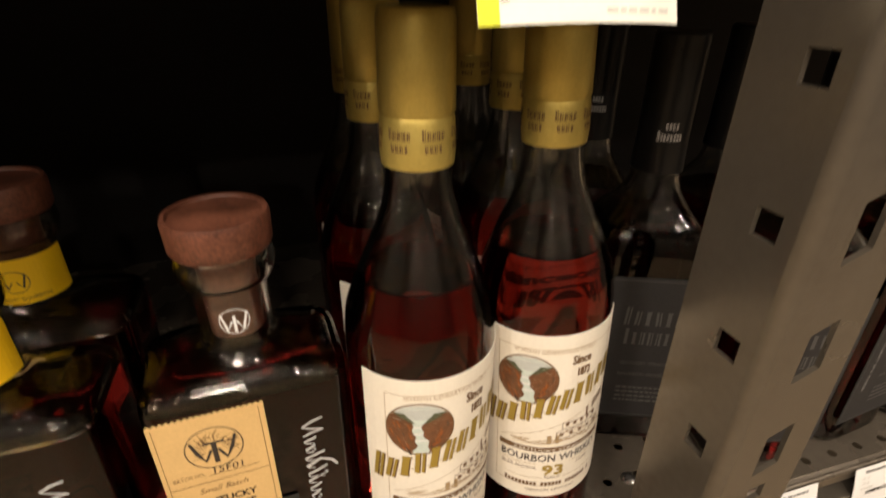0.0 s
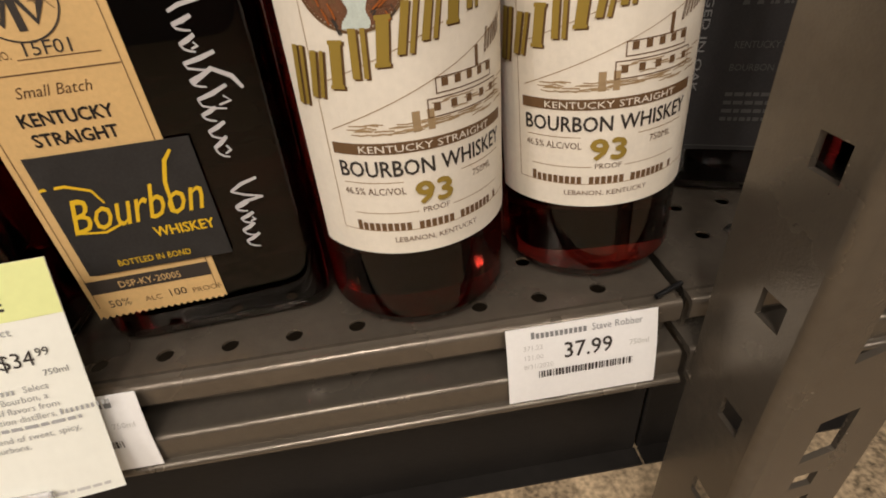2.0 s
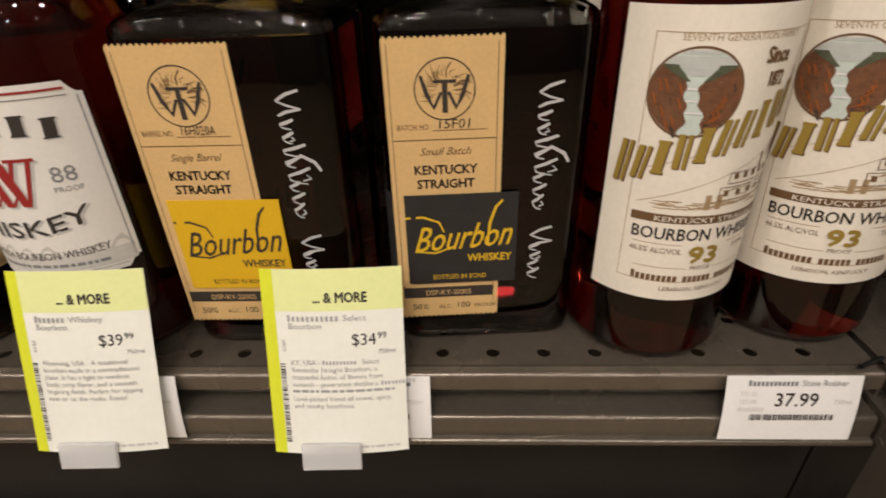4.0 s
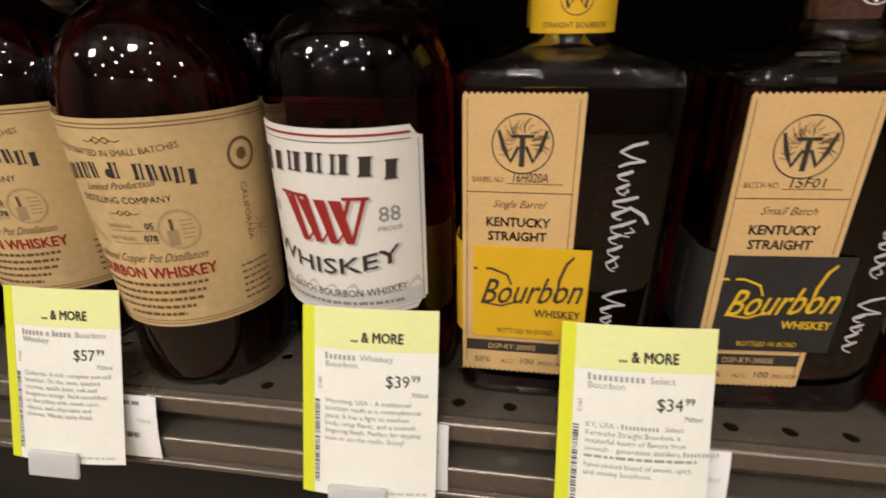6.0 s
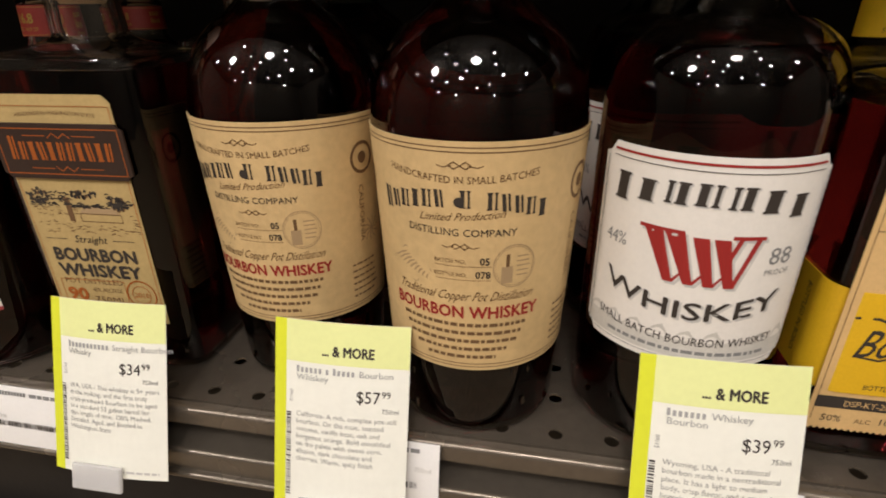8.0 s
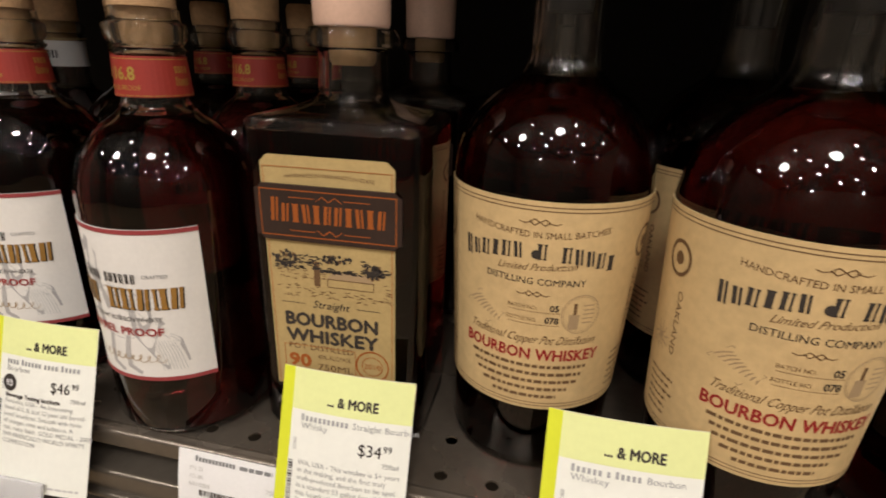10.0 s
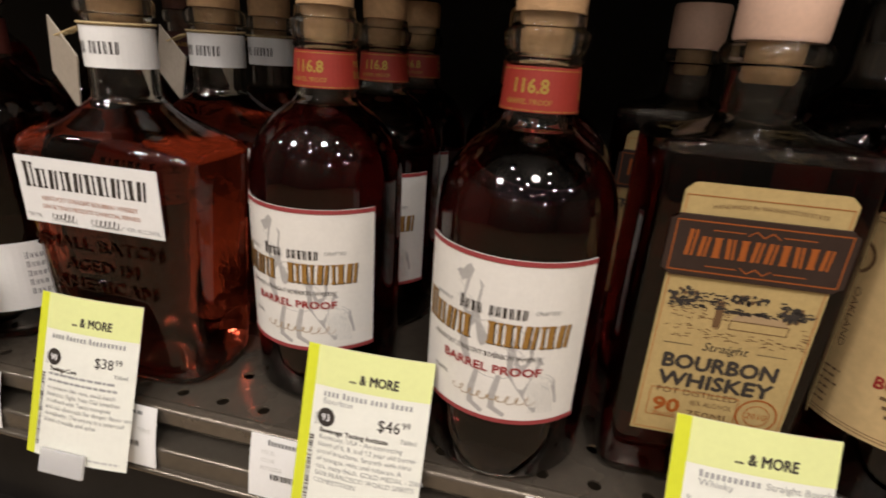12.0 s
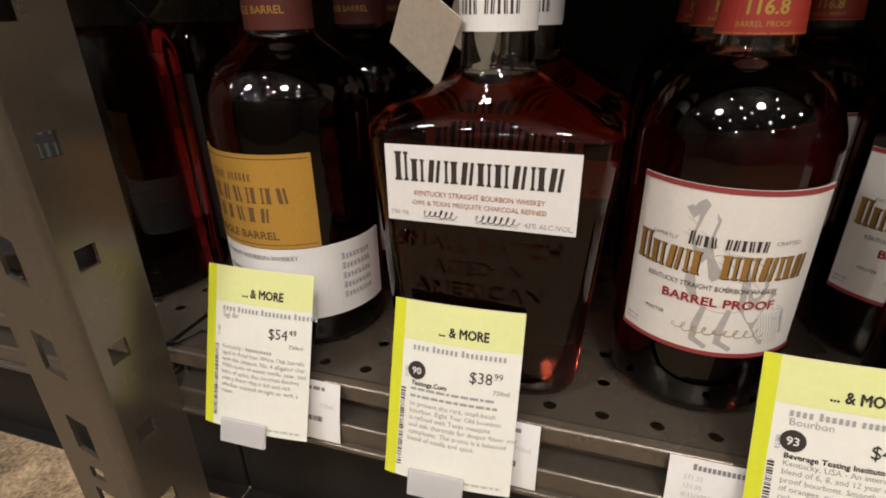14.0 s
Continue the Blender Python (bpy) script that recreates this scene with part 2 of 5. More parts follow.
class Ink:
    """Flat shapes in a label's own u, v, gathered by material and laid on its surface."""

    def __init__(self):
        self.shapes, self.layer = {}, 0

    def add(self, mat, verts, faces):
        v, f = self.shapes.setdefault(mat.name, (mat, [], []))[1:]
        k = len(v)
        self.layer = (self.layer + 1) % 8
        v += [(a, b, self.layer * 0.000006) for a, b in verts]
        f += [tuple(i + k for i in face) for face in faces]

    def rect(self, mat, u0, v0, u1, v1, shear=0.0, rise=0.0):
        n = max(1, int(abs(u1 - u0) / 0.004))
        vs = []
        for i in range(n + 1):
            u = u0 + (u1 - u0) * i / n
            r = rise * i / n
            vs += [(u, v0 + r), (u + shear, v1 + r)]
        self.add(mat, vs, [(2 * i, 2 * i + 2, 2 * i + 3, 2 * i + 1) for i in range(n)])

    def border(self, mat, u0, v0, u1, v1, w=0.0004):
        self.rect(mat, u0, v0, u1, v0 + w)
        self.rect(mat, u0, v1 - w, u1, v1)
        self.rect(mat, u0, v0 + w, u0 + w, v1 - w)
        self.rect(mat, u1 - w, v0 + w, u1, v1 - w)

    def text(self, mat, s, u, v, size, width=None, align="c", stretch=1.0, bold=0.0, turn=0, arch=0.0, rise=0.0, shear=0.0):
        """One line; width squeezes it to a length; arch lifts its middle; rise tilts it."""
        total = sum(GLYPHS[c][2] for c in s) * size * stretch
        k = stretch * (width / total if width else 1)
        total = width or total
        x = {"c": -total / 2, "l": 0.0, "r": -total}[align]
        for dx, dy in ([(0, 0)] if not bold else [(-bold, 0), (bold, 0), (0, bold), (0, -bold)]):
            pen = x
            for c in s:
                gv, gf, adv = GLYPHS[c]
                vs = []
                for a, b in gv:
                    uu, vv = pen + a * size * k + b * size * shear + dx, b * size + dy
                    vv += arch * (1 - (2 * uu / max(total, 1e-6)) ** 2) + rise * uu
                    for _ in range(turn):
                        uu, vv = vv, -uu
                    vs.append((u + uu, v + vv))
                self.add(mat, vs, gf)
                pen += adv * size * k

    def blocks(self, mat, u0, u1, v, h, n, gap=0.22, shear=0.0, rise=0.0, arch=0.0, skip=()):
        """A brand's word as a row of plain bars, one a letter."""
        w = (u1 - u0) / n
        for i in range(n):
            if i in skip:
                continue
            a, t = u0 + w * i, (i + 0.5) / n
            lift = rise * t + arch * (1 - (2 * t - 1) ** 2)
            tall = h * (1.3 if i == 0 and n > 4 else 1)
            z, wd, kind = v + lift, w * (1 - gap), (i * i * 3 + 2 * i + n) % 5
            if n > 14 or h < 0.0025:
                self.rect(mat, a, z, a + wd, z + tall, shear)
                continue

            def bar(p, q, low, high):
                k = shear / tall
                self.add(mat, [(a + wd * p + k * low * tall, z + low * tall), (a + wd * q + k * low * tall, z + low * tall), (a + wd * q + k * high * tall, z + high * tall), (a + wd * p + k * high * tall, z + high * tall)], [(0, 1, 2, 3)])

            def foot(p, q):
                bar(p - 0.07, q + 0.07, 0.0, 0.09)
                bar(p - 0.07, q + 0.07, 0.91, 1.0)
                bar(p, q, 0.09, 0.91)
            def solid(*pts):
                self.add(mat, [(a + wd * p + shear * q, z + tall * q) for p, q in pts], [tuple(range(len(pts)))])
            if kind == 0:
                foot(0.06, 0.42)
                foot(0.70, 0.88)
            elif kind == 1:
                solid((0.04, 0.0), (0.40, 0.0), (0.54, 1.0), (0.18, 1.0))
                solid((0.58, 0.0), (0.80, 0.0), (0.94, 1.0), (0.72, 1.0))
            elif kind == 2:
                foot(0.20, 0.76)
            elif kind == 3:
                foot(0.10, 0.28)
                foot(0.54, 0.90)
            else:
                solid((0.18, 0.0), (0.54, 0.0), (0.40, 1.0), (0.04, 1.0))
                solid((0.72, 0.0), (0.94, 0.0), (0.80, 1.0), (0.58, 1.0))

    def disc(self, mat, u, v, r, n=36, squash=1.0):
        self.add(mat, [(u + r * math.cos(2 * math.pi * i / n), v + squash * r * math.sin(2 * math.pi * i / n)) for i in range(n)], [tuple(range(n))])

    def ring(self, mat, u, v, r, w, n=40):
        vs = []
        for i in range(n):
            a = 2 * math.pi * i / n
            vs += [(u + r * math.cos(a), v + r * math.sin(a)), (u + (r + w) * math.cos(a), v + (r + w) * math.sin(a))]
        self.add(mat, vs, [(2 * i, 2 * i + 1, (2 * i + 3) % (2 * n), (2 * i + 2) % (2 * n)) for i in range(n)])

    def stroke(self, mat, points, w):
        """A pen stroke through points, of even width."""
        vs = []
        for i, (a, b) in enumerate(points):
            p, q = points[max(0, i - 1)], points[min(len(points) - 1, i + 1)]
            dx, dy = q[0] - p[0], q[1] - p[1]
            d = math.hypot(dx, dy) or 1
            t = w * (0.5 + 0.5 * math.sin(math.pi * (i + 0.5) / len(points)))
            vs += [(a - dy / d * t / 2, b + dx / d * t / 2), (a + dy / d * t / 2, b - dx / d * t / 2)]
        self.add(mat, vs, [(2 * i, 2 * i + 1, 2 * i + 3, 2 * i + 2) for i in range(len(points) - 1)])

    def scribble(self, mat, u0, u1, v, h, w, loops, rnd, shear=0.35):
        """A line of unreadable handwriting."""
        pts, n = [], loops * 7
        amp = [h * rnd.uniform(0.25, 0.6) for _ in range(loops + 1)]
        for i in range(n + 1):
            t = i / n
            a = t * loops * 2 * math.pi
            y = v + amp[int(t * loops)] * math.sin(a)
            pts.append((u0 + (u1 - u0) * t + 0.35 * (u1 - u0) / loops * math.cos(a) + shear * (y - v), y))
        self.stroke(mat, pts, w)

    def lines(self, mat, u0, u1, v_top, step, h, rows, rnd, ragged=0.25):
        """Unreadable small print, as rows of short bars."""
        for r in range(rows):
            u, end = u0, u1 - (u1 - u0) * rnd.uniform(0, ragged)
            while u < end:
                w = rnd.uniform(0.0015, 0.0045)
                self.rect(mat, u, v_top - r * step - h, min(u + w, end), v_top - r * step)
                u += w + 0.0008

    def bars(self, mat, u0, v0, u1, v1, rnd, upright=True):
        """A bar code."""
        p, end = (u0, u1) if upright else (v0, v1)
        while p < end:
            w = rnd.choice((0.0003, 0.0006, 0.0009))
            if upright:
                self.rect(mat, p, v0, min(p + w, end), v1)
            else:
                self.rect(mat, u0, p, u1, min(p + w, end))
            p += w + rnd.choice((0.0004, 0.0007))

    def lay(self, parent, surface, off, name="lettering"):
        rank = {SOFT_INK: -1, MIST: -2, PALE_INK: 0, LIME: 0, LIME_PALE: 0, FADED_INK: 1, GREY_INK: 2, BROWN_INK: 3, INK: 4, CREAM: 7, KRAFT: 7, WHITE_INK: 7}
        for k, (mat, vs, fs) in enumerate(sorted(self.shapes.values(), key=lambda q: rank.get(q[0], 5))):
            tagged(part(name, ([surface(u, v, off + 0.00005 * k + d) for u, v, d in vs], fs), mat, parent), kind="stuff")


def round_surface(r):
    return lambda u, v, off: (math.sin(u / r) * (r + off), -math.cos(u / r) * (r + off), v)


def flat_surface(hd):
    return lambda u, v, off: (u, -hd - off, v)


def slab(parent, surface, u0, u1, low, high, mat, thick=0.0005, n=28, name="label", label="", rows=1):
    """A paper label with thickness; low and high are heights or functions of u."""
    lo = low if callable(low) else (lambda u: low)
    hi = high if callable(high) else (lambda u: high)
    vs, fs = [], []
    for off in (thick, 0.0001):
        for i in range(n + 1):
            u = u0 + (u1 - u0) * i / n
            vs += [surface(u, lo(u), off), surface(u, hi(u), off)]
    m = 2 * (n + 1)
    for i in range(n):
        a = 2 * i
        fs += [(a, a + 2, a + 3, a + 1), (a + 1, a + 3, m + a + 3, m + a + 1), (m + a, m + a + 2, a + 2, a)]
    fs += [(0, 1, m + 1, m), (m - 1, m - 2, 2 * m - 2, 2 * m - 1)]
    return part(name, (vs, fs), mat, parent, label)


def zigzag(base, depth, pitch):
    return lambda u: base + depth * abs(((u / pitch) % 1) * 2 - 1)


# ---------------- bottles ----------------
def glass_bottle(thing_, profile, fill, liquid, n=40, wall=0.0028):
    """The filled body up to the level of the liquor, and the clear shell above it."""
    cut = at_height(profile, fill)
    foot = at_height(profile, 0.0070)
    low = [foot] + [p for p in profile if 0.0071 < p[0] < fill - 1e-5] + [cut]
    part("glass_base", loft([p for p in profile if p[0] < 0.0069] + [(0.0068, *foot[1:])], n), GLASS, thing_, "thick clear glass base", True)
    high = [cut] + [p for p in profile if p[0] > fill + 1e-5]
    part("filled_body", loft(low, n), liquid, thing_, "deep amber whiskey inside clear glass", True)
    inner = [(z, max(0.004, hw - wall), max(0.004, hd - wall), e) for z, hw, hd, e in high]
    ov, of = loft(high, n, False, False)
    iv, if_ = loft(inner, n, False, False)
    k = len(ov)
    faces = of + [tuple(k + i for i in reversed(f)) for f in if_]
    top = (len(high) - 1) * n
    for i in range(n):
        j = (i + 1) % n
        faces.append((top + i, top + j, k + top + j, k + top + i))
        faces.append((j, i, k + i, k + j))
    part("neck", (ov + iv, faces), GLASS, thing_, "clear empty glass neck", True)


def round_profile(keys, steps=5):
    return smooth_profile([(z, r, r, 2) for z, r in keys], steps)


def lathe_part(name, keys, mat, parent, label="", n=32):
    part(name, loft([(z, r, r, 2) for z, r in keys], n), mat, parent, label, True)


def script_word(ink, mat, u, v_top, v_low, rnd, h=0.0078, w=0.0009):
    """A handwritten brand name down the glass, as plain slanting strokes."""
    def run(v0, v1, loops):
        step = (v0 - v1) / loops
        v = v0
        for q in range(loops):
            d = step * rnd.uniform(0.7, 1.3)
            tall = h * rnd.choice((0.62, 0.68, 0.75, 0.62, 1.25))
            lo = u - h * rnd.uniform(0.30, 0.42)
            ink.stroke(mat, [(lo + tall, v + d * 0.35), (lo + tall * 0.5, v + d * 0.05), (lo, v - d * 0.15)], w * 1.7)
            ink.stroke(mat, [(lo, v - d * 0.15), (lo + h * 0.10, v - d * 0.45), (lo + tall * 0.45, v - d * 0.62), (lo + tall * 0.8, v - d * 0.70)], w * 0.8)
            if q % 3 == 1:
                ink.stroke(mat, [(lo + tall * 0.8, v - d * 0.1), (lo + tall, v - d * 0.35), (lo + tall * 0.6, v - d * 0.5)], w)
            v -= step
    span = v_top - v_low
    for v, tall in ((v_top, 1.5), (v_low + span * 0.30, 1.6)):
        ink.stroke(mat, [(u + h * 0.9, v + 0.001), (u + h * 0.2, v - 0.0005), (u - h * 0.35, v - 0.003)], w * 1.5)
        ink.stroke(mat, [(u - h * 0.35, v - 0.003), (u + h * 0.2, v - 0.005), (u + h * 0.6 * tall, v - 0.0065)], w)
        ink.stroke(mat, [(u + h * 0.6 * tall, v - 0.0065), (u + h * 0.1, v - 0.0075), (u - h * 0.35, v - 0.009)], w * 1.4)
    run(v_top - 0.012, v_low + span * 0.40, 8)
    ink.stroke(mat, [(u - h * 0.35, v_top - 0.030), (u + h * 0.5, v_top - 0.026), (u + h * 1.2, v_top - 0.029), (u + h * 1.5, v_top - 0.033)], w * 1.8)
    run(v_low + span * 0.30 - 0.009, v_low, 4)


def cream_label_bottle(at):
    """Tall round bourbon bottle with a gold cap."""
    b = thing("whiskey_bottle", "tall round bourbon bottle with cream pictorial label and gold cap", "bottle", "cream label bottles", at)
    R = 0.0375
    prof = round_profile([(0, 0.026), (0, 0.026), (0.0015, 0.034), (0.007, R), (0.007, R), (0.160, R), (0.160, R), (0.178, 0.0355), (0.200, 0.0275), (0.222, 0.0185), (0.240, 0.0148), (0.262, 0.0140), (0.285, 0.0140), (0.285, 0.0140), (0.300, 0.0140)])
    glass_bottle(b, prof, 0.196, WHISKEY_RED)
    lathe_part("foil_cap", [(0.247, 0.0156), (0.252, 0.0160), (0.266, 0.0156), (0.2675, 0.0150), (0.269, 0.0158), (0.286, 0.0156), (0.303, 0.0154), (0.3065, 0.0146), (0.307, 0.010)], GOLD_FOIL, b, "gold foil cap")
    cap_ink = Ink()
    for q in range(-3, 4):
        cap_ink.blocks(BROWN_INK, q * 0.014 - 0.005, q * 0.014 + 0.005, 0.2595, 0.0034, 5)
        cap_ink.blocks(BROWN_INK, q * 0.014 - 0.004, q * 0.014 + 0.004, 0.2545, 0.0030, 4)
    S = round_surface(R)
    cap_ink.lay(b, round_surface(0.0160), 0.0003, "foil_print")
    lab = slab(b, S, -0.0455, 0.0455, 0.038, 0.158, CREAM, label="cream paper label with an oval scene")
    ink = Ink()
    rnd = random.Random(3)
    ink.border(FADED_INK, -0.0330, 0.0475, 0.040, 0.1495, 0.0003)
    ink.text(FADED_INK, "SEVENTH GENERATION FAMILY", -0.0020, 0.1468, 0.0034, width=0.044)
    # oval landscape with a waterfall
    cu, cv, cr, rows = -0.0165, 0.1287, 0.0158, 44
    for k in range(rows):
        v0, v1 = -cr + 2 * cr * k / rows, -cr + 2 * cr * (k + 1) / rows
        w = math.sqrt(max(0.0, cr * cr - max(abs(v0), abs(v1)) ** 2))
        t = (v0 + cr) / (2 * cr)
        mid = 0.0012 * math.sin(9 * t)
        fall = 0.0020 + 0.0034 * abs(t - 0.45) + 0.0006 * math.sin(31 * t)
        left, right = mid - fall, mid + fall
        if t > 0.62:
            gap = min(w, 0.0035 + (t - 0.62) * 0.052)
            if t > 0.80:
                cuts = [(-w, w, SKY_INK if (k % 5) else FOAM)]
            else:
                cuts = [(-w, -gap, ROCK), (-gap, -gap * 0.55, PINE), (-gap * 0.55, gap * 0.5, FOAM if t < 0.70 else SKY_INK), (gap * 0.5, gap, PINE), (gap, w, ROCK)]
        else:
            cuts = [(-w, left, ROCK), (left, right, FOAM if t < 0.2 or k % 6 else WHITE_INK), (right, w, ROCK)]
        for a, c, m in cuts:
            a, c = max(-w, a), min(w, c)
            if c > a:
                ink.rect(m, cu + a, cv + v0, cu + c, cv + v1)
    ink.ring(BROWN_INK, cu, cv, cr - 0.0001, 0.0008)
    for k in range(90):
        a, rr = rnd.uniform(0, 6.28), rnd.uniform(0.35, 0.9) * cr
        if abs(rr * math.cos(a)) > 0.005 and rr * math.sin(a) < 0.006:
            x, y = cu + rr * math.cos(a), cv + rr * math.sin(a)
            ink.stroke((BROWN_INK, INK, ORANGE_INK)[k % 3], [(x, y), (x + 0.001, y - 0.002), (x + 0.0016 * (1 if x < cu else -1), y - 0.0042)], 0.0006)
    ink.text(BROWN_INK, "Since", 0.0120, 0.1388, 0.0078, width=0.0112, bold=0.00032)
    ink.text(BROWN_INK, "1872", 0.0135, 0.1305, 0.0074, width=0.0082, bold=0.00032)
    ink.blocks(BROWN_INK, -0.0412, 0.0368, 0.0893, 0.0139, 11, 0.12, 0.0016, 0.032)
    ink.blocks(GOLD_INK, -0.0418, 0.0362, 0.0899, 0.0137, 11, 0.12, 0.0016, 0.032)
    ink.rect(FADED_INK, -0.030, 0.0840, 0.040, 0.0843, 0, 0.028)
    ink.rect(FADED_INK, -0.030, 0.0985, 0.008, 0.0988, 0, 0.014)
    ink.blocks(BROWN_INK, 0.0235, 0.0345, 0.1005, 0.0055, 6, 0.2, 0.001, 0.004)
    # river scene with a boat house
    for k in range(60):
        x = rnd.uniform(-0.026, 0.034)
        y = 0.0825 + rnd.uniform(0, 0.004) + (0.005 if x > 0 and rnd.random() < 0.3 else 0)
        ink.stroke(FADED_INK, [(x, y), (x + 0.003, y + rnd.uniform(-0.0004, 0.0006)), (x + 0.006, y)], 0.00045)
    for x0, y0, x1, y1 in ((0.001, 0.086, 0.030, 0.0920), (0.004, 0.0930, 0.027, 0.0980)):
        ink.border(BROWN_INK, x0, y0, x1, y1, 0.0004)
        for q in range(5):
            ink.rect(BROWN_INK, x0 + 0.002 + q * (x1 - x0) / 5, y0 + 0.002, x0 + 0.0042 + q * (x1 - x0) / 5, y0 + 0.0045)
    ink.rect(BROWN_INK, 0.019, 0.0980, 0.0205, 0.104)
    ink.rect(FADED_INK, -0.004, 0.0825, 0.003, 0.0890)
    ink.rect(BROWN_INK, -0.031, 0.0762, 0.034, 0.0800)
    ink.text(CREAM, "KENTUCKY STRAIGHT", 0.001, 0.0770, 0.0034, width=0.046)
    ink.text(INK, "BOURBON WHISKEY", 0.001, 0.0685, 0.0078, width=0.062, bold=0.00012)
    ink.text(BROWN_INK, "46.5% ALC/VOL", -0.0190, 0.0618, 0.0036, width=0.021)
    ink.text(BROWN_INK, "750ML", 0.0205, 0.0618, 0.0036)
    ink.text(GOLD_INK, "93", 0.001, 0.0578, 0.0112, width=0.0135, bold=0.0004)
    ink.text(BROWN_INK, "PROOF", 0.001, 0.0540, 0.0030)
    for s in (-1, 1):
        ink.rect(FADED_INK, 0.001 + s * 0.017 - 0.011, 0.0545, 0.001 + s * 0.017 + 0.011, 0.0548)
        ink.rect(FADED_INK, 0.001 + s * 0.020 - 0.010, 0.0660, 0.001 + s * 0.020 + 0.010, 0.0663)
    ink.blocks(BROWN_INK, -0.027, 0.029, 0.0478, 0.0030, 26, 0.25, skip=(9, 16, 24))
    ink.text(BROWN_INK, "LEBANON, KENTUCKY", 0.001, 0.0430, 0.0030)
    ink.lay(lab, S, 0.0006)
    return b


def square_bottle(at, dark):
    """Flat-shouldered square bottle with a strip label; dark: the black-banded kind."""
    b = thing("whiskey_bottle", ("square bourbon bottle, kraft strip label, black band, wooden stopper" if dark else "square bourbon bottle, kraft strip label, yellow band, wooden stopper"), "bottle", "strip label bottles", at)
    W, D = 0.0455, 0.031
    keys = [(0, 0.038, 0.024, 7), (0, 0.038, 0.024, 7), (0.002, 0.0435, 0.029, 7), (0.007, 0.0445, 0.0305, 7), (0.007, 0.0445, 0.0305, 7), (0.148, W, D, 7), (0.148, W, D, 7), (0.1545, 0.0445, 0.030, 6), (0.1585, 0.038, 0.026, 4), (0.162, 0.026, 0.021, 2.6), (0.167, 0.0172, 0.0172, 2), (0.176, 0.0165, 0.0165, 2), (0.196, 0.0165, 0.0165, 2), (0.1985, 0.0195, 0.0195, 2), (0.206, 0.0214, 0.0214, 2), (0.2118, 0.0200, 0.0200, 2)]
    glass_bottle(b, smooth_profile(keys), 0.150, WHISKEY_WINE, 64)
    lathe_part("stopper", [(0.172, 0.0118), (0.2110, 0.0128), (0.2125, 0.0205), (0.2145, 0.0216), (0.226, 0.0220), (0.2285, 0.0212), (0.2285, 0.0195), (0.2270, 0.0190), (0.2272, 0.008)], WOOD_CAP, b, "red-brown turned wooden stopper")
    rnd = random.Random(11)
    S, N = flat_surface(D), round_surface(0.0166)
    strip = slab(b, S, -0.042, 0.0055, zigzag(0.0165, 0.0014, 0.0024), zigzag(0.1475, 0.0014, 0.0024), KRAFT, n=80, label="kraft strip label with a zigzag edge")
    ink = Ink()
    cu, cv = -0.0180, 0.1285
    ink.rect(BROWN_INK, -0.0402, 0.022, -0.0399, 0.146)
    ink.rect(BROWN_INK, 0.0030, 0.022, 0.0033, 0.146)
    ink.ring(INK, cu, cv, 0.0118, 0.0005)
    for k in range(46):
        a = rnd.uniform(-0.5, math.pi + 0.5)
        r0, r1 = rnd.uniform(0.003, 0.006), rnd.uniform(0.007, 0.0112)
        ink.stroke(BROWN_INK, [(cu + r0 * math.cos(a), cv + r0 * math.sin(a)), (cu + (r0 + r1) / 2 * math.cos(a + 0.1), cv + (r0 + r1) / 2 * math.sin(a + 0.1)), (cu + r1 * math.cos(a - 0.08), cv + r1 * math.sin(a - 0.08))], 0.0003)
    ink.rect(INK, cu - 0.0011, cv - 0.0092, cu + 0.0011, cv + 0.003)
    ink.rect(INK, cu - 0.0045, cv + 0.0025, cu + 0.0045, cv + 0.0038)
    for s in (-1, 1):
        ink.stroke(INK, [(cu + s * 0.0095, cv + 0.0055), (cu + s * 0.0072, cv - 0.002), (cu + s * 0.0045, cv - 0.0072), (cu + s * 0.0015, cv - 0.001)], 0.0019)
    ink.text(BROWN_INK, "BATCH NO." if dark else "BARREL NO.", -0.038, 0.1125, 0.0034, align="l", width=0.0135)
    ink.text(INK, "15F01" if dark else "16H020A", -0.0220, 0.1128, 0.0056, align="l", width=0.0150, shear=0.1)
    ink.rect(BROWN_INK, -0.0235, 0.1119, -0.001, 0.1122)
    ink.rect(BROWN_INK, -0.0400, 0.1080, 0.0033, 0.1084)
    ink.text(BROWN_INK, "Small Batch" if dark else "Single Barrel", -0.0185, 0.1015, 0.0048, width=0.0215, shear=0.35)
    ink.text(INK, "KENTUCKY", -0.0185, 0.0930, 0.0058, width=0.0270, bold=0.00016)
    ink.text(INK, "STRAIGHT", -0.0185, 0.0865, 0.0058, width=0.0250, bold=0.00016)
    ink.rect(INK, -0.0402, 0.0285, 0.0033, 0.0345)
    ink.text(KRAFT, "DSP-KY-20005", -0.0185, 0.0298, 0.0042, width=0.0225)
    ink.text(INK, "50%", -0.0365, 0.0215, 0.0048, align="l")
    ink.text(BROWN_INK, "ALC", -0.0235, 0.0215, 0.0034, align="l")
    ink.text(INK, "100", -0.0150, 0.0218, 0.0048, align="l")
    ink.text(BROWN_INK, "PROOF", -0.0060, 0.0215, 0.0034, align="l")
    ink.lay(strip, S, 0.0006)
    paper, pen = (BLACK_LABEL, YELLOW_INK) if dark else (YELLOW, INK)
    rc, hx, hy = 0.012, W - 0.0004, D + 0.0002

